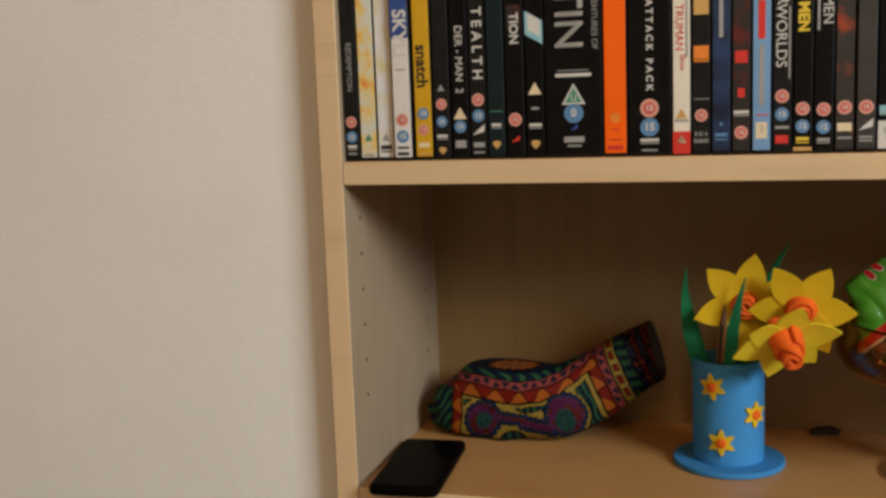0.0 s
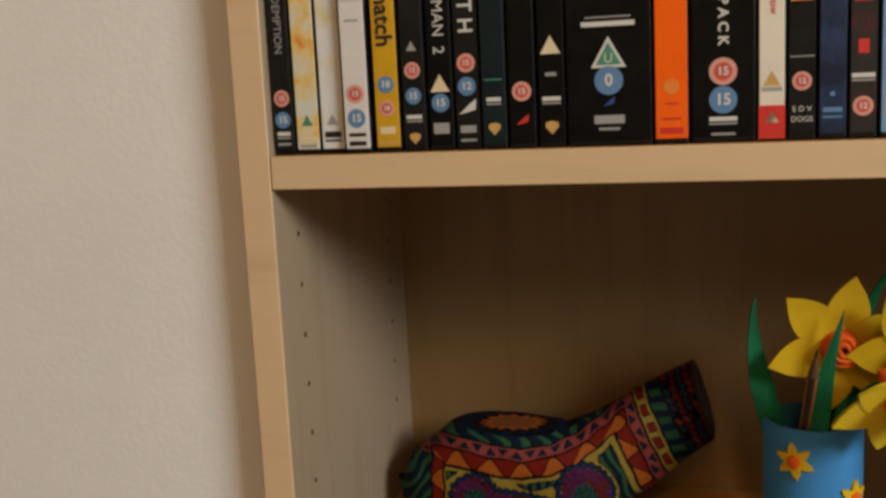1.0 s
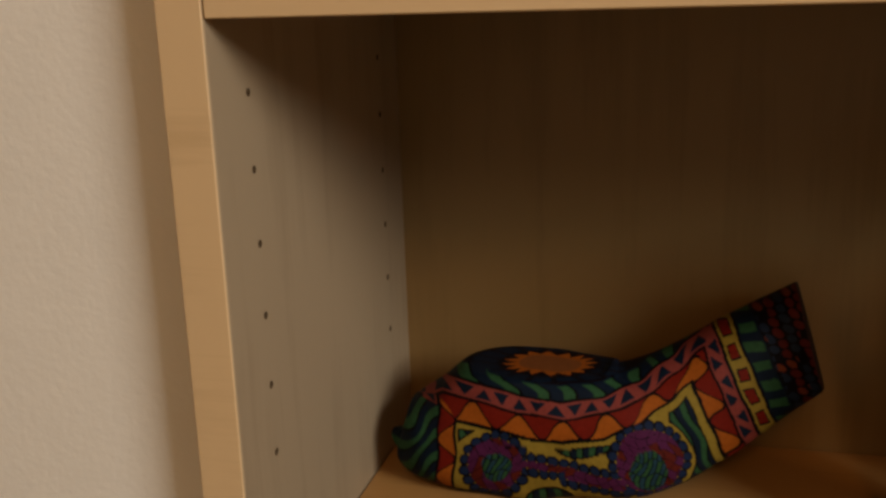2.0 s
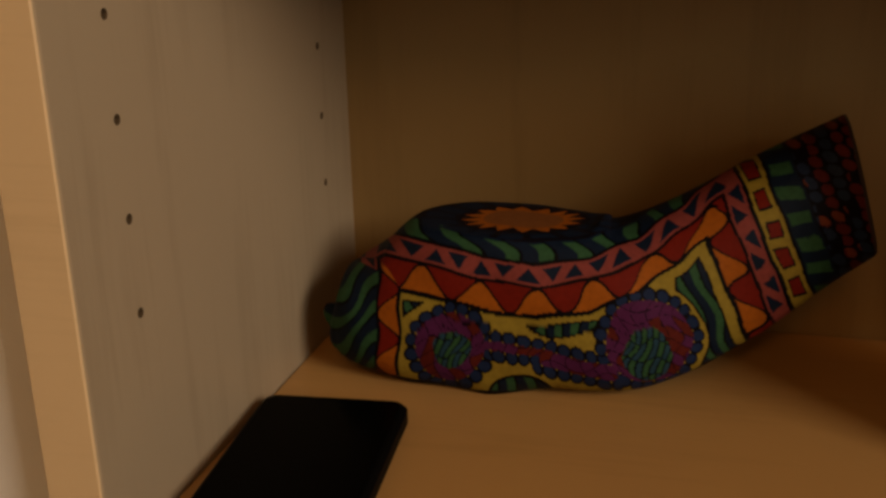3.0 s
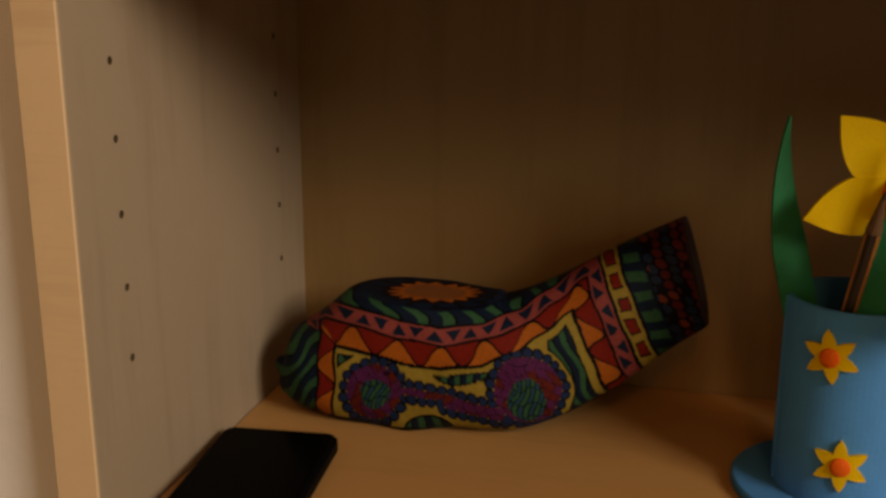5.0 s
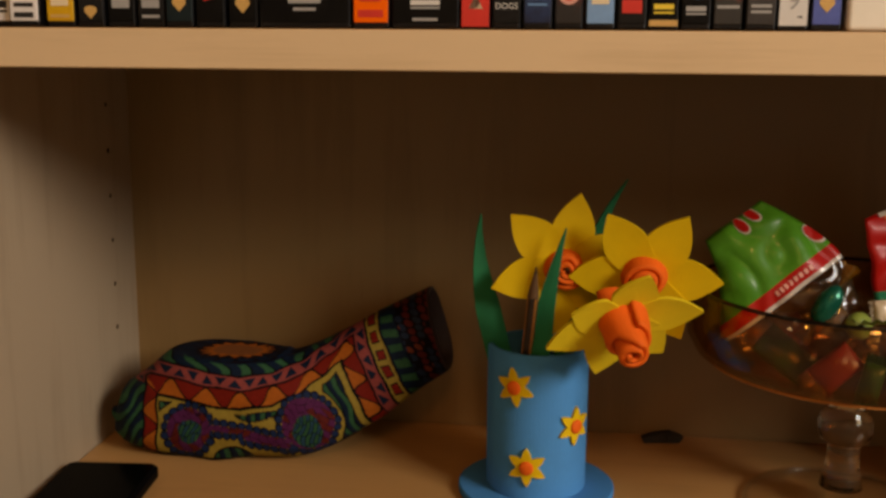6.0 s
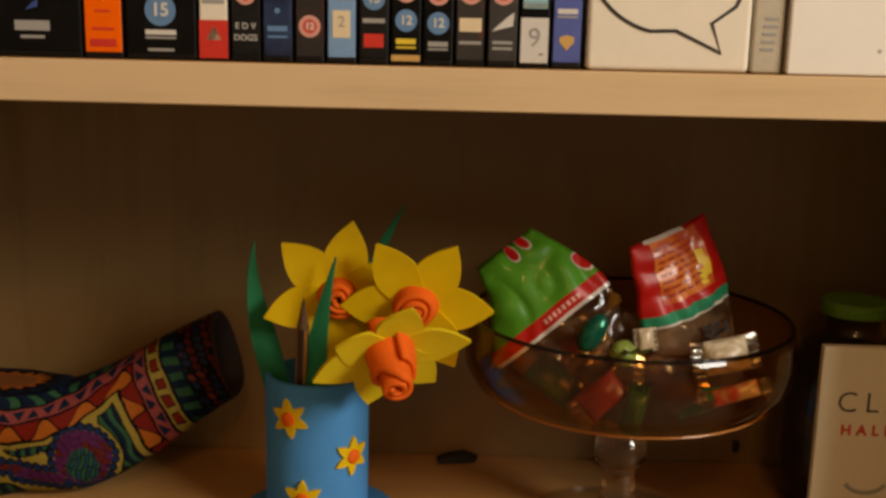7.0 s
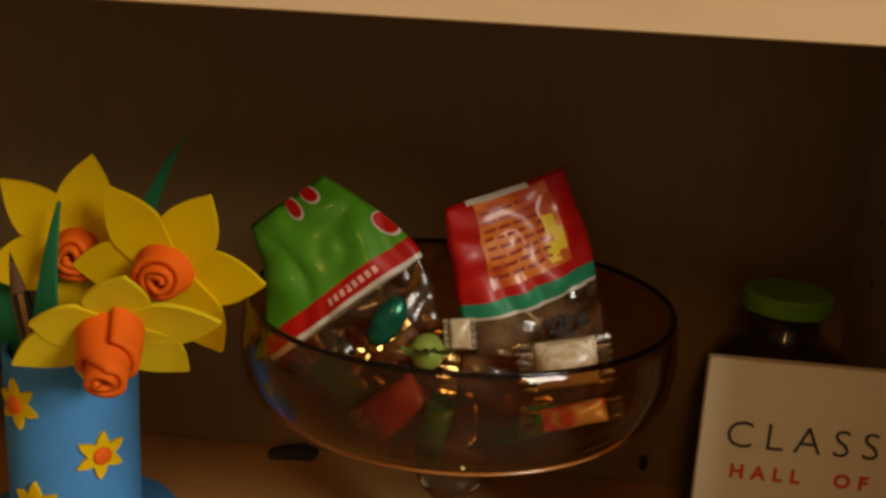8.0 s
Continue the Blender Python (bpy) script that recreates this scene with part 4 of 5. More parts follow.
# ---- foam daffodils and leaves ----
def petal_mesh(length, width, bend, cup, thick=0.0020):
    """A pointed petal along +x in the x-y plane, curling towards +z."""
    bm = bmesh.new()
    nu, nv = 14, 8
    grid = []
    for side in (0, 1):
        rows = []
        for i in range(nu + 1):
            s = i / nu
            w = width * min(1.0, 0.66 + 0.75 * s) * (1 - max(0.0, (s - 0.42) / 0.58) ** 1.9)
            w = max(w, 0.0004)
            row = []
            for j in range(nv + 1):
                q = j / nv * 2 - 1
                z = bend * s * s + cup * (q * w / width) ** 2 + (thick if side else 0)
                row.append(bm.verts.new((0.003 + s * length, q * w, z)))
            rows.append(row)
        grid.append(rows)
    for side, rows in enumerate(grid):
        for i in range(nu):
            for j in range(nv):
                q = (rows[i][j], rows[i + 1][j], rows[i + 1][j + 1], rows[i][j + 1])
                bm.faces.new(q if side else q[::-1])
    lo, hi = grid
    ring = [(i, 0) for i in range(nu + 1)] + [(nu, j) for j in range(1, nv + 1)] + [(i, nv) for i in range(nu - 1, -1, -1)] + [(0, j) for j in range(nv - 1, 0, -1)]
    for k in range(len(ring)):
        a, b = ring[k], ring[(k + 1) % len(ring)]
        bm.faces.new((lo[a[0]][a[1]], lo[b[0]][b[1]], hi[b[0]][b[1]], hi[a[0]][a[1]]))
    bmesh.ops.recalc_face_normals(bm, faces=bm.faces[:])
    return bm


def trumpet_mesh(length, r_in, r_out, turns, flare, short, thick=0.0035):
    """A strip of foam rolled up along +z; the inner turns stand out further."""
    bm = bmesh.new()
    n = int(30 * turns)
    cols = []
    for i in range(n + 1):
        s = i / n
        a = 2 * math.pi * turns * s
        r = r_in + (r_out - r_in) * s
        # the last turn is shorter, so that the inner roll stands out of it
        step = max(0.0, min(1.0, (s - (1 - 1.0 / turns)) * 14))
        top = length * (1.0 - 0.06 * s - short * step + 0.025 * math.sin(a * 1.7))
        col = []
        for dr in (0, thick):
            c = []
            for k in range(7):
                h = k / 6
                rr = (r + dr) * (1 - flare * h * top / length) * (1 + 0.03 * math.sin(3 * a + 5 * h))
                c.append(bm.verts.new((rr * math.cos(a) + 0.0006 * h * math.sin(a * 2), rr * math.sin(a), top * h)))
            col.append(c)
        cols.append(col)
    for i in range(n):
        a, b = cols[i], cols[i + 1]
        for k in range(6):
            bm.faces.new((a[0][k], a[0][k + 1], b[0][k + 1], b[0][k]))
            bm.faces.new((a[1][k], b[1][k], b[1][k + 1], a[1][k + 1]))
        bm.faces.new((a[0][6], a[1][6], b[1][6], b[0][6]))
    for c in (cols[0], cols[-1]):
        for k in range(6):
            bm.faces.new((c[0][k], c[1][k], c[1][k + 1], c[0][k + 1]))
    bmesh.ops.recalc_face_normals(bm, faces=bm.faces[:])
    return bm


def tube_along(points, radius, n=10):
    bm = bmesh.new()
    rings = []
    for k, p in enumerate(points):
        a, b = Vector(points[max(0, k - 1)]), Vector(points[min(len(points) - 1, k + 1)])
        q = (b - a).to_track_quat("Z", "Y").to_matrix()
        rings.append([bm.verts.new(Vector(p) + q @ Vector((radius * math.cos(2 * math.pi * i / n), radius * math.sin(2 * math.pi * i / n), 0))) for i in range(n)])
    for a, b in zip(rings, rings[1:]):
        for i in range(n):
            j = (i + 1) % n
            bm.faces.new((a[i], a[j], b[j], b[i]))
    bm.faces.new(rings[0][::-1])
    bm.faces.new(rings[-1])
    bmesh.ops.recalc_face_normals(bm, faces=bm.faces[:])
    return bm


def bezier(p0, p1, p2, p3, n):
    p0, p1, p2, p3 = (Vector(p) for p in (p0, p1, p2, p3))
    return [p0 * (1 - t) ** 3 + p1 * 3 * t * (1 - t) ** 2 + p2 * 3 * t * t * (1 - t) + p3 * t ** 3 for t in (k / n for k in range(n + 1))]


def axes_to(place, way):
    """A pose at place whose z runs along way."""
    m = Vector(way).to_track_quat("Z", "Y").to_matrix().to_4x4()
    m.translation = place
    return m


BUD = (0.3505, 0.0950, 1.0590)


def daffodil(centre, normal, turns, size, width, trumpet, label, material, bends=(0,) * 6, stem_to=(0, 0, 0), scale=(1,) * 6):
    """A foam daffodil whose face looks along normal; turns: how each petal points about that, from its right upwards."""
    n = Vector(normal).normalized()
    right = Vector((0, 0, 1)).cross(n).normalized()
    upv = n.cross(right)
    m = Matrix((right, upv, n)).transposed().to_4x4()
    m.translation = centre
    f = thing("foam_daffodil", label, "flower", m, "foam daffodils in the vase")
    for k in range(6):
        part("petal", petal_mesh(size * scale[k] - 0.003, width, bends[k], 0.0006), material, f, smooth=False, at=pose(0, 0, 0.0004 * (k % 3), 0, 0, turns[k]))
    L, ri, ro, rolls, flare, short = trumpet
    part("trumpet", trumpet_mesh(L, ri, ro, rolls, flare, short), M_FOAMO, f, "rolled orange foam trumpet", True, at=pose(0, 0, 0.0012, 0, 0, turns[0] * 2))
    c = Vector(centre)
    foot = Vector(stem_to)
    pts = bezier(c - n * 0.001, c - n * 0.030, foot + Vector((0, 0, 0.100)), foot, 14)
    stem = part("stem", tube_along(pts, 0.0021), M_FOAMG, f, "green foam-covered stem", True)
    stem.matrix_parent_inverse = m.inverted()
    stem.matrix_local = m.inverted()
    return f


daffodil((0.3226, 0.1150, 1.0745), (0.10, -0.99, -0.06), (80, 136, 197, 258, 317, 20), 0.0452, 0.0130, (0.0125, 0.0010, 0.0118, 2.6, 0.28, 0.16), "yellow craft-foam daffodil turned aside, with a rolled orange trumpet", M_FOAMY, stem_to=(0.306, 0.140, 0.936))
daffodil((0.3688, 0.1010, 1.0736), (-0.04, -0.97, -0.20), (-3, 59, 121, 182, 240, 300), 0.0436, 0.0132, (0.0125, 0.0010, 0.0116, 2.6, 0.26, 0.14), "yellow craft-foam daffodil facing outwards, with a rolled orange trumpet", M_FOAMY, stem_to=(0.316, 0.138, 0.936))
daffodil((0.3540, 0.073, 1.0560), (0.25, -0.78, -0.52), (76, 10, -42, -98, -155, 166), 0.0440, 0.0135, (0.029, 0.0010, 0.0122, 2.8, 0.18, 0.34), "lemon craft-foam daffodil nodding forwards over the vase rim", M_FOAMY2, bends=(0.002, 0.004, 0.001, 0.002, 0.003, 0.002), stem_to=(0.312, 0.122, 0.936), scale=(0.80, 1.04, 0.95, 1, 1, 0.70))


bud = thing("foam_bud", "short roll of orange craft foam tucked between the daffodils", "flower", axes_to(BUD, (0.10, -0.80, -0.45)))
part("roll", trumpet_mesh(0.016, 0.0010, 0.0088, 2.4, 0.30, 0.12), M_FOAMO, bud, "", True)
bud_stem = part("stem", tube_along(bezier(Vector(BUD) + Vector((0.001, 0.002, 0)), (0.342, 0.112, 1.055), (0.318, 0.128, 1.020), (0.314, 0.130, 0.936), 14), 0.0021), M_FOAMG, bud, "green foam-covered stem", True)
bud_stem.matrix_local = bud.matrix_world.inverted()


def foam_leaf(points, width, facing, label):
    """A pointed strip of foam along four control points; facing: the side that it shows."""
    lf = thing("foam_leaf", label, "leaf", None, "foam leaves in the vase")
    pts = bezier(*points, 18)
    bm = bmesh.new()
    fc = Vector(facing).normalized()
    rows = []
    for k, p in enumerate(pts):
        s = k / 18
        t = (pts[min(18, k + 1)] - pts[max(0, k - 1)]).normalized()
        side = t.cross(fc).normalized()
        nrm = side.cross(t).normalized()
        w = max(0.0003, width * min(1, 2.0 * (1 - s) ** 0.75) * (0.8 + 0.2 * math.sin(math.pi * s)))
        rows.append([bm.verts.new(p + side * w * q + nrm * h) for q, h in ((-1, 0.001), (0, 0.0012), (1, 0.001), (1, -0.001), (0, -0.0008), (-1, -0.001))])
    for a, b in zip(rows, rows[1:]):
        for i in range(6):
            j = (i + 1) % 6
            bm.faces.new((a[i], a[j], b[j], b[i]))
    bm.faces.new(rows[0][::-1])
    bm.faces.new(rows[-1])
    bmesh.ops.recalc_face_normals(bm, faces=bm.faces[:])
    part("blade", bm, M_FOAMG, lf)


foam_leaf([(0.296, 0.132, 0.936), (0.290, 0.130, 1.020), (0.266, 0.124, 1.050), (0.2715, 0.123, 1.1035)], 0.0078, (0.3, -1, 0), "tall green craft-foam leaf curving outwards")
foam_leaf([(0.303, 0.118, 0.936), (0.305, 0.110, 1.000), (0.308, 0.1005, 1.045), (0.3230, 0.0960, 1.1010)], 0.0068, (-0.2, -1, 0), "slim upright green craft-foam leaf")
foam_leaf([(0.318, 0.142, 0.936), (0.322, 0.144, 1.020), (0.330, 0.148, 1.080), (0.3590, 0.150, 1.1230)], 0.0056, (0.2, -1, 0), "long green craft-foam leaf behind the flowers")
foam_leaf([(0.321, 0.138, 0.936), (0.324, 0.136, 1.000), (0.338, 0.130, 1.050), (0.3430, 0.128, 1.0930)], 0.0055, (0, -1, 0), "short green craft-foam leaf behind the flowers")
foam_leaf([(0.316, 0.124, 0.936), (0.317, 0.120, 0.990), (0.322, 0.118, 1.020), (0.3270, 0.116, 1.0550)], 0.0050, (0, -1, 0), "short green craft-foam leaf inside the vase")
foam_leaf([(0.323, 0.134, 0.936), (0.324, 0.133, 1.000), (0.332, 0.130, 1.030), (0.3440, 0.126, 1.0600)], 0.0050, (0, -1, 0), "short green craft-foam leaf inside the vase")

# a striped pencil stands in the vase
M_PWOOD = mat("pencil_wood", (0.10, 0.050, 0.020), 0.6, vary=0.15)
M_PCOAT = mat("pencil_black_paint", (0.014, 0.009, 0.006), 0.4, vary=0.15)
M_PGOLD = mat("pencil_gold_paint", (0.42, 0.17, 0.035), 0.4, vary=0.15)
pencil = thing("pencil", "black pencil with golden stripes standing point-up in the vase", "pencil", look((0.2932, 0.1450, 0.9355), (0.3070, 0.0825, 1.0810)) @ pose(0, 0, 0, 180, 0, 0))
shaft = lathe([(0, 0), (0.0034, 0), (0.0034, 0.138)], 6)
part("shaft", shaft, M_PCOAT, pencil)
for side in (-1, 1, 3):
    part("painted_stripe", box(-0.0009, 0.0009, -0.00025, 0.00025, 0.0005, 0.1375, 0.0001, 1), M_PGOLD, pencil, "golden orange painted stripe", at=pose(0, 0, 0, 0, 0, 90 + 60 * side) @ Matrix.Translation((0, 0.0030, 0)))
part("cone", lathe([(0.0034, 0.1381), (0.0010, 0.1540), (0.0010, 0.1541)], 12), M_PWOOD, pencil, "sharpened bare wood")
part("lead", lathe([(0.0010, 0.1541), (0.0, 0.1595)], 10), M_BLACKP, pencil)

# ---- glass footed bowl ----
BX, BY, BR, BZ = 0.4932, 0.1300, 0.0950, 1.0640
M_BOWL = clear("smoked_bowl_glass", (0.84, 0.67, 0.46), 0.03, 1.45)
M_STEM = solid_glass("clear_stem_glass", (0.99, 0.96, 0.91))
bowl = thing("glass_bowl", "clear glass footed bowl holding sweets and sweet bags", "bowl", pose(BX, BY, S + 0.0003))
h = BZ - S
OUTER = [(0.0, -0.0508), (0.052, -0.0502), (0.0790, -0.0473), (0.0905, -0.0406), (0.0957, -0.0310), (0.0972, -0.0180), (0.0962, -0.0060), (BR, -0.0010)]
part("bowl", lathe([(r, h + z) for r, z in OUTER] + [(BR - 0.0010, h), (BR - 0.0020, h - 0.0004)] + [(max(0, r - 0.0024), h + z + 0.0022) for r, z in OUTER[-2::-1]], 96), M_BOWL, bowl, "thin faintly smoky glass bowl", True)
part("rim", lathe([(BR - 0.0024, h - 0.0004), (BR - 0.0018, h + 0.0006), (BR - 0.0004, h + 0.0006), (BR + 0.0002, h - 0.0004), (BR - 0.0004, h - 0.0014), (BR - 0.0018, h - 0.0014), (BR - 0.0024, h - 0.0004)], 96), clear("rim_glass", (0.22, 0.17, 0.13), 0.05, 1.5), bowl, "darker polished glass rim", True)
# The warm shelf's reflection in the glass, put in as an amber ring.
part("heel_reflection", lathe([(0.0832 + 0.0008 * math.cos(a), h - 0.0455 + 0.0008 * math.sin(a)) for a in (math.pi * k / 4 for k in range(9))], 96), mat("amber_reflection", (0.42, 0.17, 0.045), 0.2, vary=0.3, scale=30), bowl, "amber ring standing in for reflected shelf light", True)
part("stem", lathe([(0.0, h - 0.0510), (0.0125, h - 0.0509), (0.0108, h - 0.0620), (0.0112, h - 0.0740), (0.0146, h - 0.0785), (0.0160, h - 0.0830), (0.0161, h - 0.0890), (0.0143, h - 0.0932), (0.0106, h - 0.0955), (0.0095, h - 0.0982), (0.0096, h - 0.1060), (0.0110, h - 0.1160), (0.0128, h - 0.1235), (0.0, h - 0.1260)], 48), M_STEM, bowl, "moulded clear glass stem", True)
part("foot", lathe([(0.0, h - 0.1261), (0.0180, h - 0.1265), (0.0400, h - 0.1310), (0.0540, h - 0.1345), (0.0555, h - 0.1362), (0.0545, h - 0.1376), (0.0, h - 0.1376)], 72), clear("clear_foot_glass", (0.95, 0.93, 0.90), 0.03, 1.5), bowl, "clear round glass foot", True)
part("foot_edge", lathe([(0.0555 + 0.0013 * math.cos(a), h - 0.1362 + 0.0013 * math.sin(a)) for a in (math.pi * k / 5 for k in range(11))], 72), M_STEM, bowl, "bright rounded edge of the foot", True)

# ---- sweet bags and sweets ----
M_BAGG = mat("green_bag_film", (0.050, 0.20, 0.012), 0.36, vary=0.22, scale=40, coat=0.15, spec=0.25)
M_BAGR = mat("red_bag_film", (0.36, 0.006, 0.004), 0.42, vary=0.15, scale=30, coat=0.06, spec=0.25)
M_BAGO = two_tone("orange_bag_print", (0.40, 0.055, 0.010), (0.58, 0.16, 0.03), 70, 0.3)
M_BAGT = mat("teal_bag_film", (0.012, 0.20, 0.10), 0.36, vary=0.15, coat=0.25)
M_BAGC = clear("clear_bag_film", (0.88, 0.76, 0.58), 0.12, 1.4, 0.10, (0.34, 0.24, 0.13))
M_BAGP = clear("full_bag_film", (0.86, 0.72, 0.54), 0.10, 1.5, 0.45, (0.40, 0.25, 0.14))
M_BAGW = mat("white_bag_print", (0.48, 0.44, 0.38), 0.3, vary=0.08, coat=0.2)
M_PACKR = mat("red_pack", (0.24, 0.018, 0.010), 0.35, vary=0.2, coat=0.2)
M_FOILG = mat("gold_foil", (0.62, 0.40, 0.14), 0.22, metal=1.0, vary=0.2, scale=90, bump=0.8, bump_scale=200)
M_FOILS = mat("silver_foil", (0.55, 0.52, 0.46), 0.22, metal=1.0, vary=0.2, scale=90, bump=0.8, bump_scale=200)
M_FOILE = mat("emerald_foil", (0.004, 0.12, 0.075), 0.22, metal=0.5, vary=0.3, scale=120, bump=0.6, bump_scale=200)
M_LIME = mat("lime_wrapper", (0.20, 0.27, 0.05), 0.3, vary=0.15, coat=0.2)
M_PACKW = two_tone("cream_pack_print", (0.58, 0.50, 0.36), (0.40, 0.31, 0.19), 120, 0.3, stretch=(1, 6, 1))
M_AMBERF = clear("amber_sweet_film", (0.80, 0.55, 0.32), 0.15, 1.5, 0.35, (0.36, 0.19, 0.07))
M_PINKW = two_tone("red_white_pack_print", (0.50, 0.05, 0.03), (0.56, 0.48, 0.40), 90, 0.3, stretch=(1, 4, 1))
M_LEAFP = mat("leaf_green_pack", (0.03, 0.13, 0.025), 0.3, vary=0.15, coat=0.2)


def bag_point(u, v, side, w, hgt, puff, crumple, seed, flare=0.0, taper=0.0, fold=0.0):
    """A place on a pillow-shaped bag: u across from -1 to 1, v up from 0 to 1, side -1 front or 1 back."""
    edge = max(0.0, (1 - u * u)) ** 0.6 * max(0.0, 1 - (2 * v - 1) ** 2) ** 0.45
    p = Vector((u * w / 2 * (1 + flare * (v - 0.5)) * (1 - taper * abs(v - 0.55) ** 1.3), 0, v * hgt))
    if u < 0 and fold:
        p.x *= 1 - fold * min(1.0, max(0.0, (v - 0.55) / 0.30))
    q = p * 40 + Vector((seed, seed * 1.7, 0))
    fold = noise.noise(q) + 0.5 * noise.noise(q * 2.3)
    ridge = 1 - abs(noise.noise(q * 1.4 + Vector((9, 2, 5)))) * 2
    p.y = side * (puff * edge * (1 + 0.25 * fold)) + crumple * (0.7 * fold + 0.8 * ridge) * (0.35 + 0.65 * min(1, edge * 2))
    p.x += crumple * 0.6 * noise.noise(q * 0.8 + Vector((3, 3, 3)))
    p.z += crumple * 0.6 * noise.noise(q * 0.8 + Vector((7, 1, 4)))
    return p


def bag_piece(u0, u1, v0, v1, w, hgt, puff, crumple, seed, lift=0.0, flare=0.0, taper=0.0, fold=0.0, nu=36, nv=None, sides=(-1, 1)):
    bm = bmesh.new()
    nv = nv or max(3, int(44 * (v1 - v0)))
    for side in sides:
        grid = []
        for i in range(nv + 1):
            v = v0 + (v1 - v0) * i / nv
            row = []
            for j in range(nu + 1):
                u = u0 + (u1 - u0) * j / nu
                p = bag_point(u, v, side, w, hgt, puff, crumple, seed, flare, taper, fold)
                p.y += side * lift
                row.append(bm.verts.new(p))
            grid.append(row)
        for i in range(nv):
            for j in range(nu):
                q = (grid[i][j], grid[i][j + 1], grid[i + 1][j + 1], grid[i + 1][j])
                bm.faces.new(q if side < 0 else q[::-1])
    bmesh.ops.remove_doubles(bm, verts=bm.verts[:], dist=0.00005)
    return bm


def axes(origin, e1, e2):
    """A pose at origin whose x runs along e1 and whose z lies towards e2."""
    x = Vector(e1).normalized()
    z = (Vector(e2) - x * Vector(e2).dot(x)).normalized()
    y = z.cross(x)
    m = Matrix((x, y, z)).transposed().to_4x4()
    m.translation = origin
    return m


# green bag with a red band: its band runs up to the right, the printed end leans left over the rim
G = dict(w=0.080, hgt=0.105, puff=0.010, crumple=0.0040, seed=3.0, taper=1.1, fold=0.42)
green_bag = thing("sweet_bag", "crumpled green sweet bag with a red band and clear window", "sweet bag", axes((0.4805, 0.0900, 1.0245), (0.0609, 0.0109, 0.0501), (-0.45, 0.20, 0.75)))
part("clear_window", bag_piece(-1, 1, 0.0, 0.500, **G), M_BAGC, green_bag, "clear see-through film", True)
part("white_line", bag_piece(-1, 1, 0.500, 0.520, **G, nv=2), M_BAGW, green_bag, "", True)
part("red_band", bag_piece(-1, 1, 0.520, 0.590, **G), M_BAGR, green_bag, "red printed band", True)
part("green_film", bag_piece(-1, 1, 0.590, 1.0, **G), M_BAGG, green_bag, "glossy green printed film", True)
def bag_blot(cu, cv, ru, rv, lift, bag):
    """A round printed blot on the front of a bag."""
    bm = bmesh.new()
    names = ("w", "hgt", "puff", "crumple", "seed")
    rings = []
    for k in range(5):
        ring = []
        for i in range(20):
            a = 2 * math.pi * i / 20
            u, v = cu + ru * k / 4 * math.cos(a), min(0.998, cv + rv * k / 4 * math.sin(a))
            p = bag_point(max(-1, min(1, u)), v, -1, *[bag[q] for q in names], 0.0, bag["taper"], bag["fold"])
            p.y -= lift
            ring.append(bm.verts.new(p))
        rings.append(ring)
    for a, c in zip(rings, rings[1:]):
        for i in range(20):
            bm.faces.new((a[i], a[(i + 1) % 20], c[(i + 1) % 20], c[i]))
    bmesh.ops.remove_doubles(bm, verts=bm.verts[:], dist=0.00003)
    bmesh.ops.recalc_face_normals(bm, faces=bm.faces[:])
    return bm


for u, v in ((0.26, 0.945), (0.60, 0.968), (0.95, 0.675)):
    part("white_outline", bag_blot(u, v, 0.125, 0.060, 0.0005, G), M_BAGW, green_bag, "pale printed outline", True)
    part("red_print", bag_blot(u, v + 0.004, 0.10, 0.050, 0.0009, G), M_BAGR, green_bag, "dark red printed letter end", True)
for k in range(8):
    u = -0.05 + 0.08 * k
    part("print_bar", bag_piece(u, u + 0.05, 0.540, 0.566, **G, lift=0.0004, nu=2, nv=2, sides=(-1,)), M_PINK, green_bag)

# red and orange bag with a teal band
R = dict(w=0.0670, hgt=0.107, puff=0.011, crumple=0.0036, seed=11.0, flare=-0.06, taper=0.25)
red_bag = thing("sweet_bag", "red and orange sweet bag with a teal band", "sweet bag", axes((0.5405, 0.1180, 1.0155), (0.0649, 0.0400, 0.0199), (-0.27, -0.02, 0.96)))
part("clear_window", bag_piece(-1, 1, 0.0, 0.520, **R), M_BAGP, red_bag, "clear see-through film", True)
part("white_line", bag_piece(-1, 1, 0.520, 0.535, **R, nv=2), M_BAGW, red_bag, "", True)
part("teal_band", bag_piece(-1, 1, 0.535, 0.600, **R), M_BAGT, red_bag, "teal printed band", True)
part("red_film", bag_piece(-1, 1, 0.600, 1.0, **R), M_BAGR, red_bag, "glossy red printed film", True)
part("orange_panel", bag_piece(-0.62, 0.60, 0.640, 0.985, **R, lift=0.0004, sides=(-1,)), M_BAGO, red_bag, "orange printed panel", True)
part("white_edge", bag_piece(-0.70, 0.30, 0.982, 1.0, **R, lift=0.0005, nv=2, sides=(-1,)), M_BAGW, red_bag, "", True)
for k in range(8):
    v = 0.675 + 0.037 * k
    rr = random.Random(k)
    u = -0.56
    while u < 0.28:
        du = rr.uniform(0.08, 0.2)
        part("print_bar", bag_piece(u, min(0.32, u + du), v, v + 0.013, **R, lift=0.0007, nu=4, nv=2, sides=(-1,)), M_PACKR, red_bag)
        u += du + 0.05
for u0, u1, v0, v1 in ((0.26, 0.44, 0.655, 0.735), (0.40, 0.57, 0.690, 0.790), (0.33, 0.50, 0.765, 0.850)):
    part("yellow_print", bag_piece(u0, u1, v0, v1, **R, lift=0.0006 + 0.0001 * (v0 > 0.7), nu=6, nv=6, sides=(-1,)), M_YELLOWP, red_bag, "yellow printed picture", True)
bmid = bag_point(0.25, 0.43, -1, R["w"], R["hgt"], R["puff"], R["crumple"], R["seed"], R["flare"])
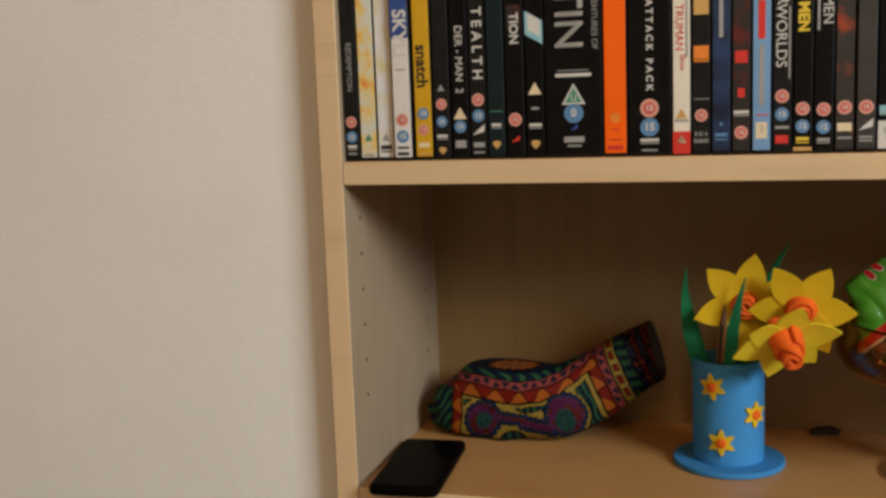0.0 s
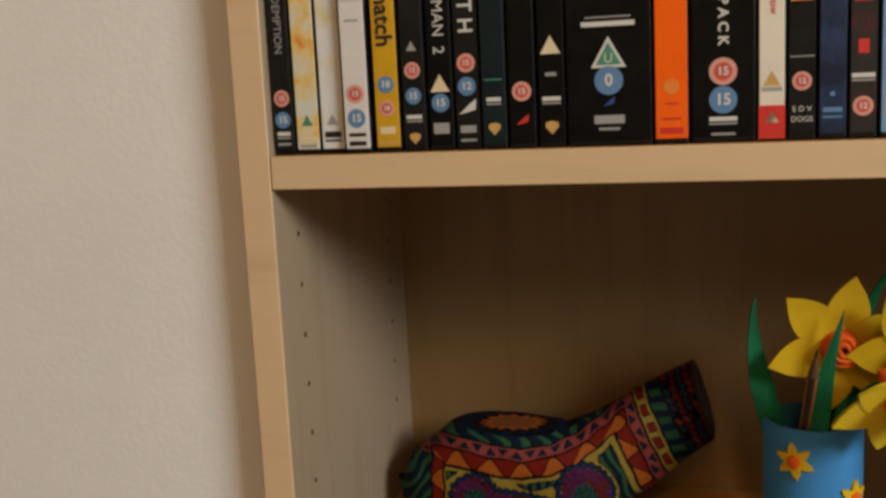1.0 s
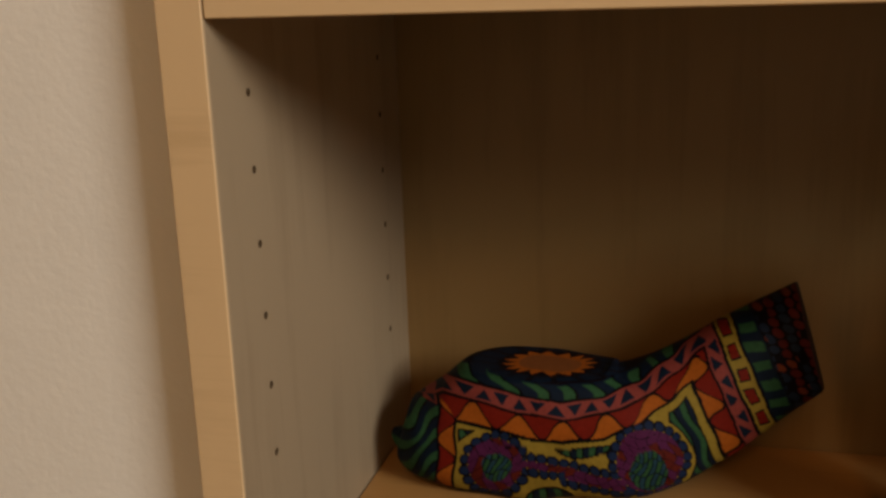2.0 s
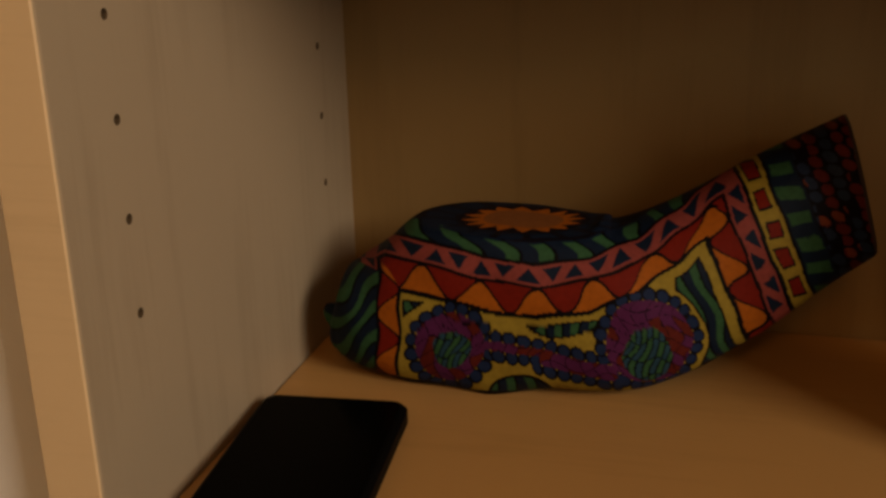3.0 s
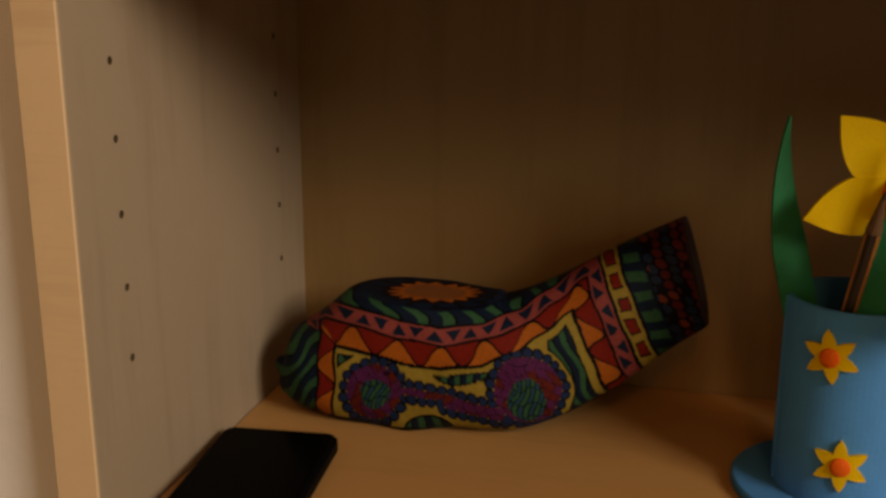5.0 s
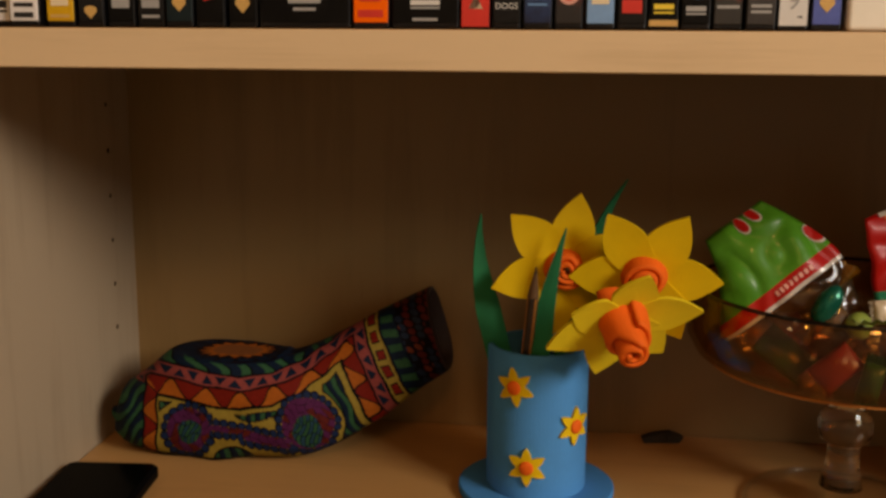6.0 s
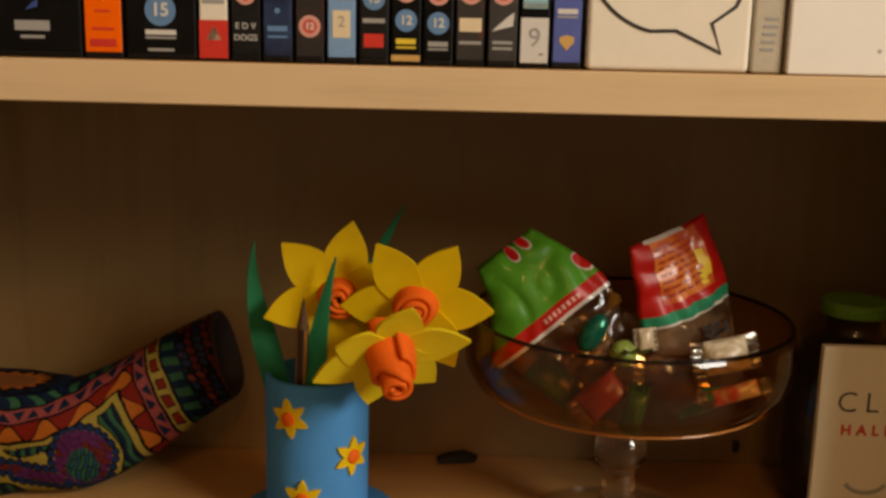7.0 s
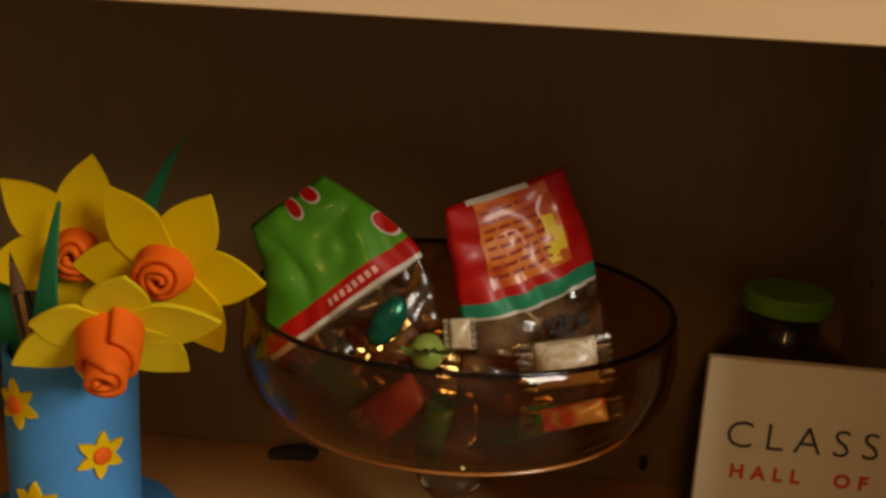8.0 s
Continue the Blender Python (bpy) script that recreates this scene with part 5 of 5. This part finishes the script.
lettering("220 g", 0.0085, M_BLACKP, red_bag, Matrix.Translation(bmid + Vector((0, -0.0045, 0))) @ FLAT, bold=0.0002)
part("print_bar", bag_piece(-0.1, 0.75, 0.365, 0.38, **R, lift=0.0016, nu=12, nv=2, sides=(-1,)), M_BLACKP, red_bag)


def twist_sweet(place, along, length, radius, wrap, ends, label):
    """A wrapped sweet with two fanned, twisted ends."""
    q = Vector(along).to_track_quat("Z", "Y").to_matrix().to_4x4()
    q.translation = place
    s = thing("wrapped_sweet", label, "sweet", q, "sweets in the bowl")
    prof = [(radius * 0.18, -length * 0.56)] + [(radius * math.sin(math.pi * (0.08 + 0.84 * k / 10)) ** 0.45, -length / 2 + length * k / 10) for k in range(11)] + [(radius * 0.18, length * 0.56)]
    bm = lathe(prof, 20)
    for v in bm.verts:
        v.co += v.co.normalized() * 0.0008 * noise.noise(v.co * 400)
    part("wrapper", bm, wrap, s, "", True)
    for sg in (-1, 1):
        f = bmesh.new()
        rows = []
        for i in range(4):
            t = i / 3
            rows.append([f.verts.new(((t * radius * 1.5 + radius * 0.15) * (j / 9 * 2 - 1), 0.0022 * t * math.sin(j * 2.3), sg * (length * 0.55 + t * radius * 1.9 + 0.0016 * t * (j % 2)))) for j in range(10)])
        for a, b in zip(rows, rows[1:]):
            for j in range(9):
                f.faces.new((a[j], a[j + 1], b[j + 1], b[j]))
        bmesh.ops.solidify(f, geom=f.faces[:], thickness=0.0003)
        part("twisted_end", f, ends, s, "crinkled foil end")


def settle(place, need=0.008):
    """Lifts a place until it lies above the bowl's inner side."""
    x, y, z = place
    r = math.hypot(x - BX, y - BY) + 0.012
    low = float(np.interp(r, [q[0] for q in OUTER[:6]], [q[1] for q in OUTER[:6]])) + BZ
    return (x, y, max(z, low + need))


def flat_pack(place, e1, e2, w, hgt, wrap, ends, label, seed, puff=0.006):
    """A small flow-wrapped sweet with saw-tooth crimped ends."""
    s = thing("wrapped_sweet", label, "sweet", axes(settle(place), e1, e2), "sweets in the bowl")
    part("wrapper", bag_piece(-1, 1, 0, 1, w, hgt, puff, 0.0014, seed, nu=20, nv=14), wrap, s, "", True)
    for sg in (-1, 1):
        f = bmesh.new()
        n = 14
        a = [f.verts.new((sg * w * 0.49, 0.0006 * math.sin(j * 1.9), hgt * j / n)) for j in range(n + 1)]
        b = [f.verts.new((sg * (w * 0.49 + min(0.0066, 0.2 * w) + (min(0.0024, 0.08 * w) if j % 2 else 0)), 0.0010 * math.sin(j * 1.9 + 1), hgt * j / n)) for j in range(n + 1)]
        for j in range(n):
            f.faces.new((a[j], a[j + 1], b[j + 1], b[j]))
        bmesh.ops.solidify(f, geom=f.faces[:], thickness=0.0003)
        part("crimped_end", f, ends, s, "crimped saw-tooth end")


twist_sweet((0.4671, 0.0865, 1.0643), (0.42, 0.05, 0.72), 0.021, 0.0066, M_FOILE, M_FOILG, "emerald green foil sweet with gold twisted ends")
twist_sweet((0.4842, 0.0850, 1.0531), (0.05, -0.8, 0.3), 0.010, 0.0075, M_LIME, M_LIME, "small lime green wrapped sweet")
flat_pack((0.4640, 0.0840, 1.0330), (0.62, 0.1, -0.70), (0.62, 0.25, 0.55), 0.026, 0.030, M_AMBERF, M_FOILG, "amber film wrapped sweet with gold saw-tooth ends", 21)
flat_pack((0.4790, 0.0780, 1.0190), (0.70, 0.1, 0.60), (-0.5, 0.3, 0.7), 0.026, 0.018, M_PACKR, M_FOILG, "red wrapped sweet with gold saw-tooth edge", 22)
flat_pack((0.4960, 0.0720, 1.0130), (0.20, 0.05, 0.85), (-0.8, 0.3, 0.2), 0.020, 0.012, M_LEAFP, M_LEAFP, "dark green wrapped sweet", 23)
flat_pack((0.5430, 0.0830, 1.0440), (0.95, 0.15, 0.16), (-0.15, 0.2, 0.95), 0.026, 0.020, M_PACKW, M_FOILS, "cream printed sweet with silver crimped end", 24)
flat_pack((0.5470, 0.0740, 1.0185), (0.95, 0.15, 0.22), (-0.15, 0.3, 0.9), 0.028, 0.0095, M_PINKW, M_FOILS, "red and white sweet with silver crimped end", 25, 0.004)
flat_pack((0.5400, 0.0800, 1.0265), (0.93, 0.1, 0.36), (-0.2, 0.5, 0.8), 0.036, 0.0060, M_LEAFP, M_LEAFP, "leaf green wrapped sweet", 26, 0.003)
flat_pack((0.5340, 0.0740, 1.0295), (0.95, 0.1, 0.08), (0, 0.3, 0.9), 0.012, 0.0085, M_BAGT, M_BAGW, "green and white wrapped sweet", 27, 0.003)
flat_pack((0.5130, 0.0900, 1.0240), (0.9, 0.3, -0.1), (0.1, 0.3, 0.9), 0.034, 0.026, M_AMBERF, M_FOILG, "pale amber film wrapped sweet", 28)
flat_pack((0.4980, 0.0880, 1.0540), (0.9, 0.1, 0.1), (-0.1, 0.2, 0.9), 0.009, 0.013, M_PACKW, M_PACKW, "small white wrapped sweet", 32, 0.003)
flat_pack((0.4430, 0.0950, 1.0180), (0.7, -0.2, -0.55), (0.4, 0.5, 0.6), 0.034, 0.022, M_LEAFP, M_FOILG, "dull green wrapped sweet", 29)
flat_pack((0.4600, 0.1500, 0.9980), (0.9, 0.3, 0.1), (0.1, 0.8, 0.5), 0.040, 0.026, M_PACKR, M_FOILG, "plain red foil-wrapped sweet", 30)
flat_pack((0.5200, 0.1550, 0.9980), (0.8, -0.4, 0.1), (0.1, 0.8, 0.5), 0.042, 0.026, M_FOILG, M_FOILG, "gold foil wrapped sweet", 31)

# ---- white boxed book ----
M_CLASS = mat("cream_card", (0.66, 0.61, 0.46), 0.5, vary=0.05, scale=22, bump=0.08)
M_INKB = mat("black_ink", (0.03, 0.025, 0.02), 0.5, vary=0.2)
M_INKR = mat("red_ink", (0.58, 0.05, 0.02), 0.5, vary=0.2)
cbook = thing("boxed_book", "cream hardback case with black and red title standing upright", "book case", pose(0.6000, 0.100, S + 0.0003))
part("carton", box(0, 0.086, 0.0, 0.0055, 0, 0.1300, 0.0009, 2), M_CLASS, cbook)
lettering("CLASS", 0.0175, M_INKB, cbook, pose(0.0415, -0.0003, 0.0965) @ FLAT, bold=-0.00018, spacing=1.42)
lettering("HALL  OF", 0.0085, M_INKR, cbook, pose(0.0420, -0.0003, 0.0800) @ FLAT, bold=0.0003, spacing=1.7)
part("print_shape", stroke([(0.031 + 0.012 * math.cos(a), 0.050 + 0.008 * math.sin(a)) for a in (math.radians(d) for d in range(200, 345, 10))], 0.0026), M_GREYP, cbook, "grey printed curve")
part("print_shape", stroke([(0.056 + 0.012 * math.cos(a), 0.050 + 0.008 * math.sin(a)) for a in (math.radians(d) for d in range(200, 345, 10))], 0.0026), M_GREYP, cbook, "grey printed curve")

# ---- jar with a green lid ----
M_LID = mat("green_lid_plastic", (0.10, 0.26, 0.02), 0.4, vary=0.12, scale=40)
jar = thing("glass_jar", "round-shouldered glass jar of dark granules with a green plastic lid", "jar", pose(0.6470, 0.1850, S + 0.0003))
part("body", lathe([(0.0, 0.0), (0.034, 0.0), (0.0385, 0.004), (0.0400, 0.020), (0.0400, 0.082), (0.0375, 0.096), (0.0300, 0.107), (0.0205, 0.113), (0.0168, 0.117), (0.0165, 0.130), (0.0150, 0.130), (0.0152, 0.116), (0.0195, 0.1115), (0.0288, 0.1055), (0.0360, 0.095), (0.0383, 0.081), (0.0383, 0.020), (0.0370, 0.006), (0.0, 0.004)], 56), clear("jar_glass", (0.84, 0.82, 0.76), 0.03, 1.5), jar, "clear glass body", True)
part("contents", lathe([(0.0, 0.0045), (0.0362, 0.0065), (0.0376, 0.0200), (0.0376, 0.0805), (0.0352, 0.0940), (0.0270, 0.1035), (0.0, 0.1050)], 48), mat("dark_granules", (0.022, 0.011, 0.005), 0.8, vary=0.5, scale=300, bump=0.8, bump_scale=500), jar, "dark brown granules filling the jar", True)
lid = lathe([(0.0160, 0.1275), (0.0203, 0.1275), (0.0209, 0.1282), (0.0209, 0.1354), (0.0200, 0.1366), (0.0176, 0.1366), (0.0170, 0.1360), (0.0, 0.1360)], 72)
part("lid", lid, M_LID, jar, "green screw lid")

# ---- small black oddments at the back of the shelf ----
M_ODD = mat("black_rubber", (0.010, 0.010, 0.010), 0.6, vary=0.3)
clip = thing("black_clip", "small black plastic clip lying at the back of the shelf", "clip", pose(0.3930, 0.226, S + 0.0003, 0, 0, 8))
part("upper_jaw", prism([(-0.013, 0.0), (0.012, 0.0), (0.015, 0.004), (0.006, 0.0075), (-0.006, 0.006), (-0.014, 0.003)], -0.004, 0.0035), M_ODD, clip)
part("spring", tube_along([(0.006, -0.005, 0.0045), (0.006, 0.0045, 0.0045)], 0.0022), M_ODD, clip)
plug = thing("small_plug", "small black rubber plug stuck in the back panel", "plug", pose(0.5927, BACK - 0.0002, 0.9394))
part("plug_body", box(-0.0018, 0.0018, -0.0042, 0.0, -0.0042, 0.0042, 0.0010, 2), M_ODD, plug)
part("plug_head", lathe([(0.0, -0.0048), (0.0016, -0.0046), (0.0024, -0.0034), (0.0024, -0.0022), (0.0, -0.0020)], 16), M_ODD, plug, "", True, at=pose(0, -0.0010, 0.0010, -90, 0, 0))

# ---- ceiling lamps ----
lamp = thing("ceiling_lamp", "small pendant bulb holder hanging from the ceiling", "lamp", pose(0.45, -1.60, WH))
part("ceiling_rose", lathe([(0, -0.03), (0.05, -0.028), (0.06, -0.001), (0, -0.001)], 32), M_CEIL, lamp, "", True)
part("cord", tube_along([(0, 0, -0.03), (0, 0, -0.20), (0, 0, -0.38)], 0.003), M_ODD, lamp)
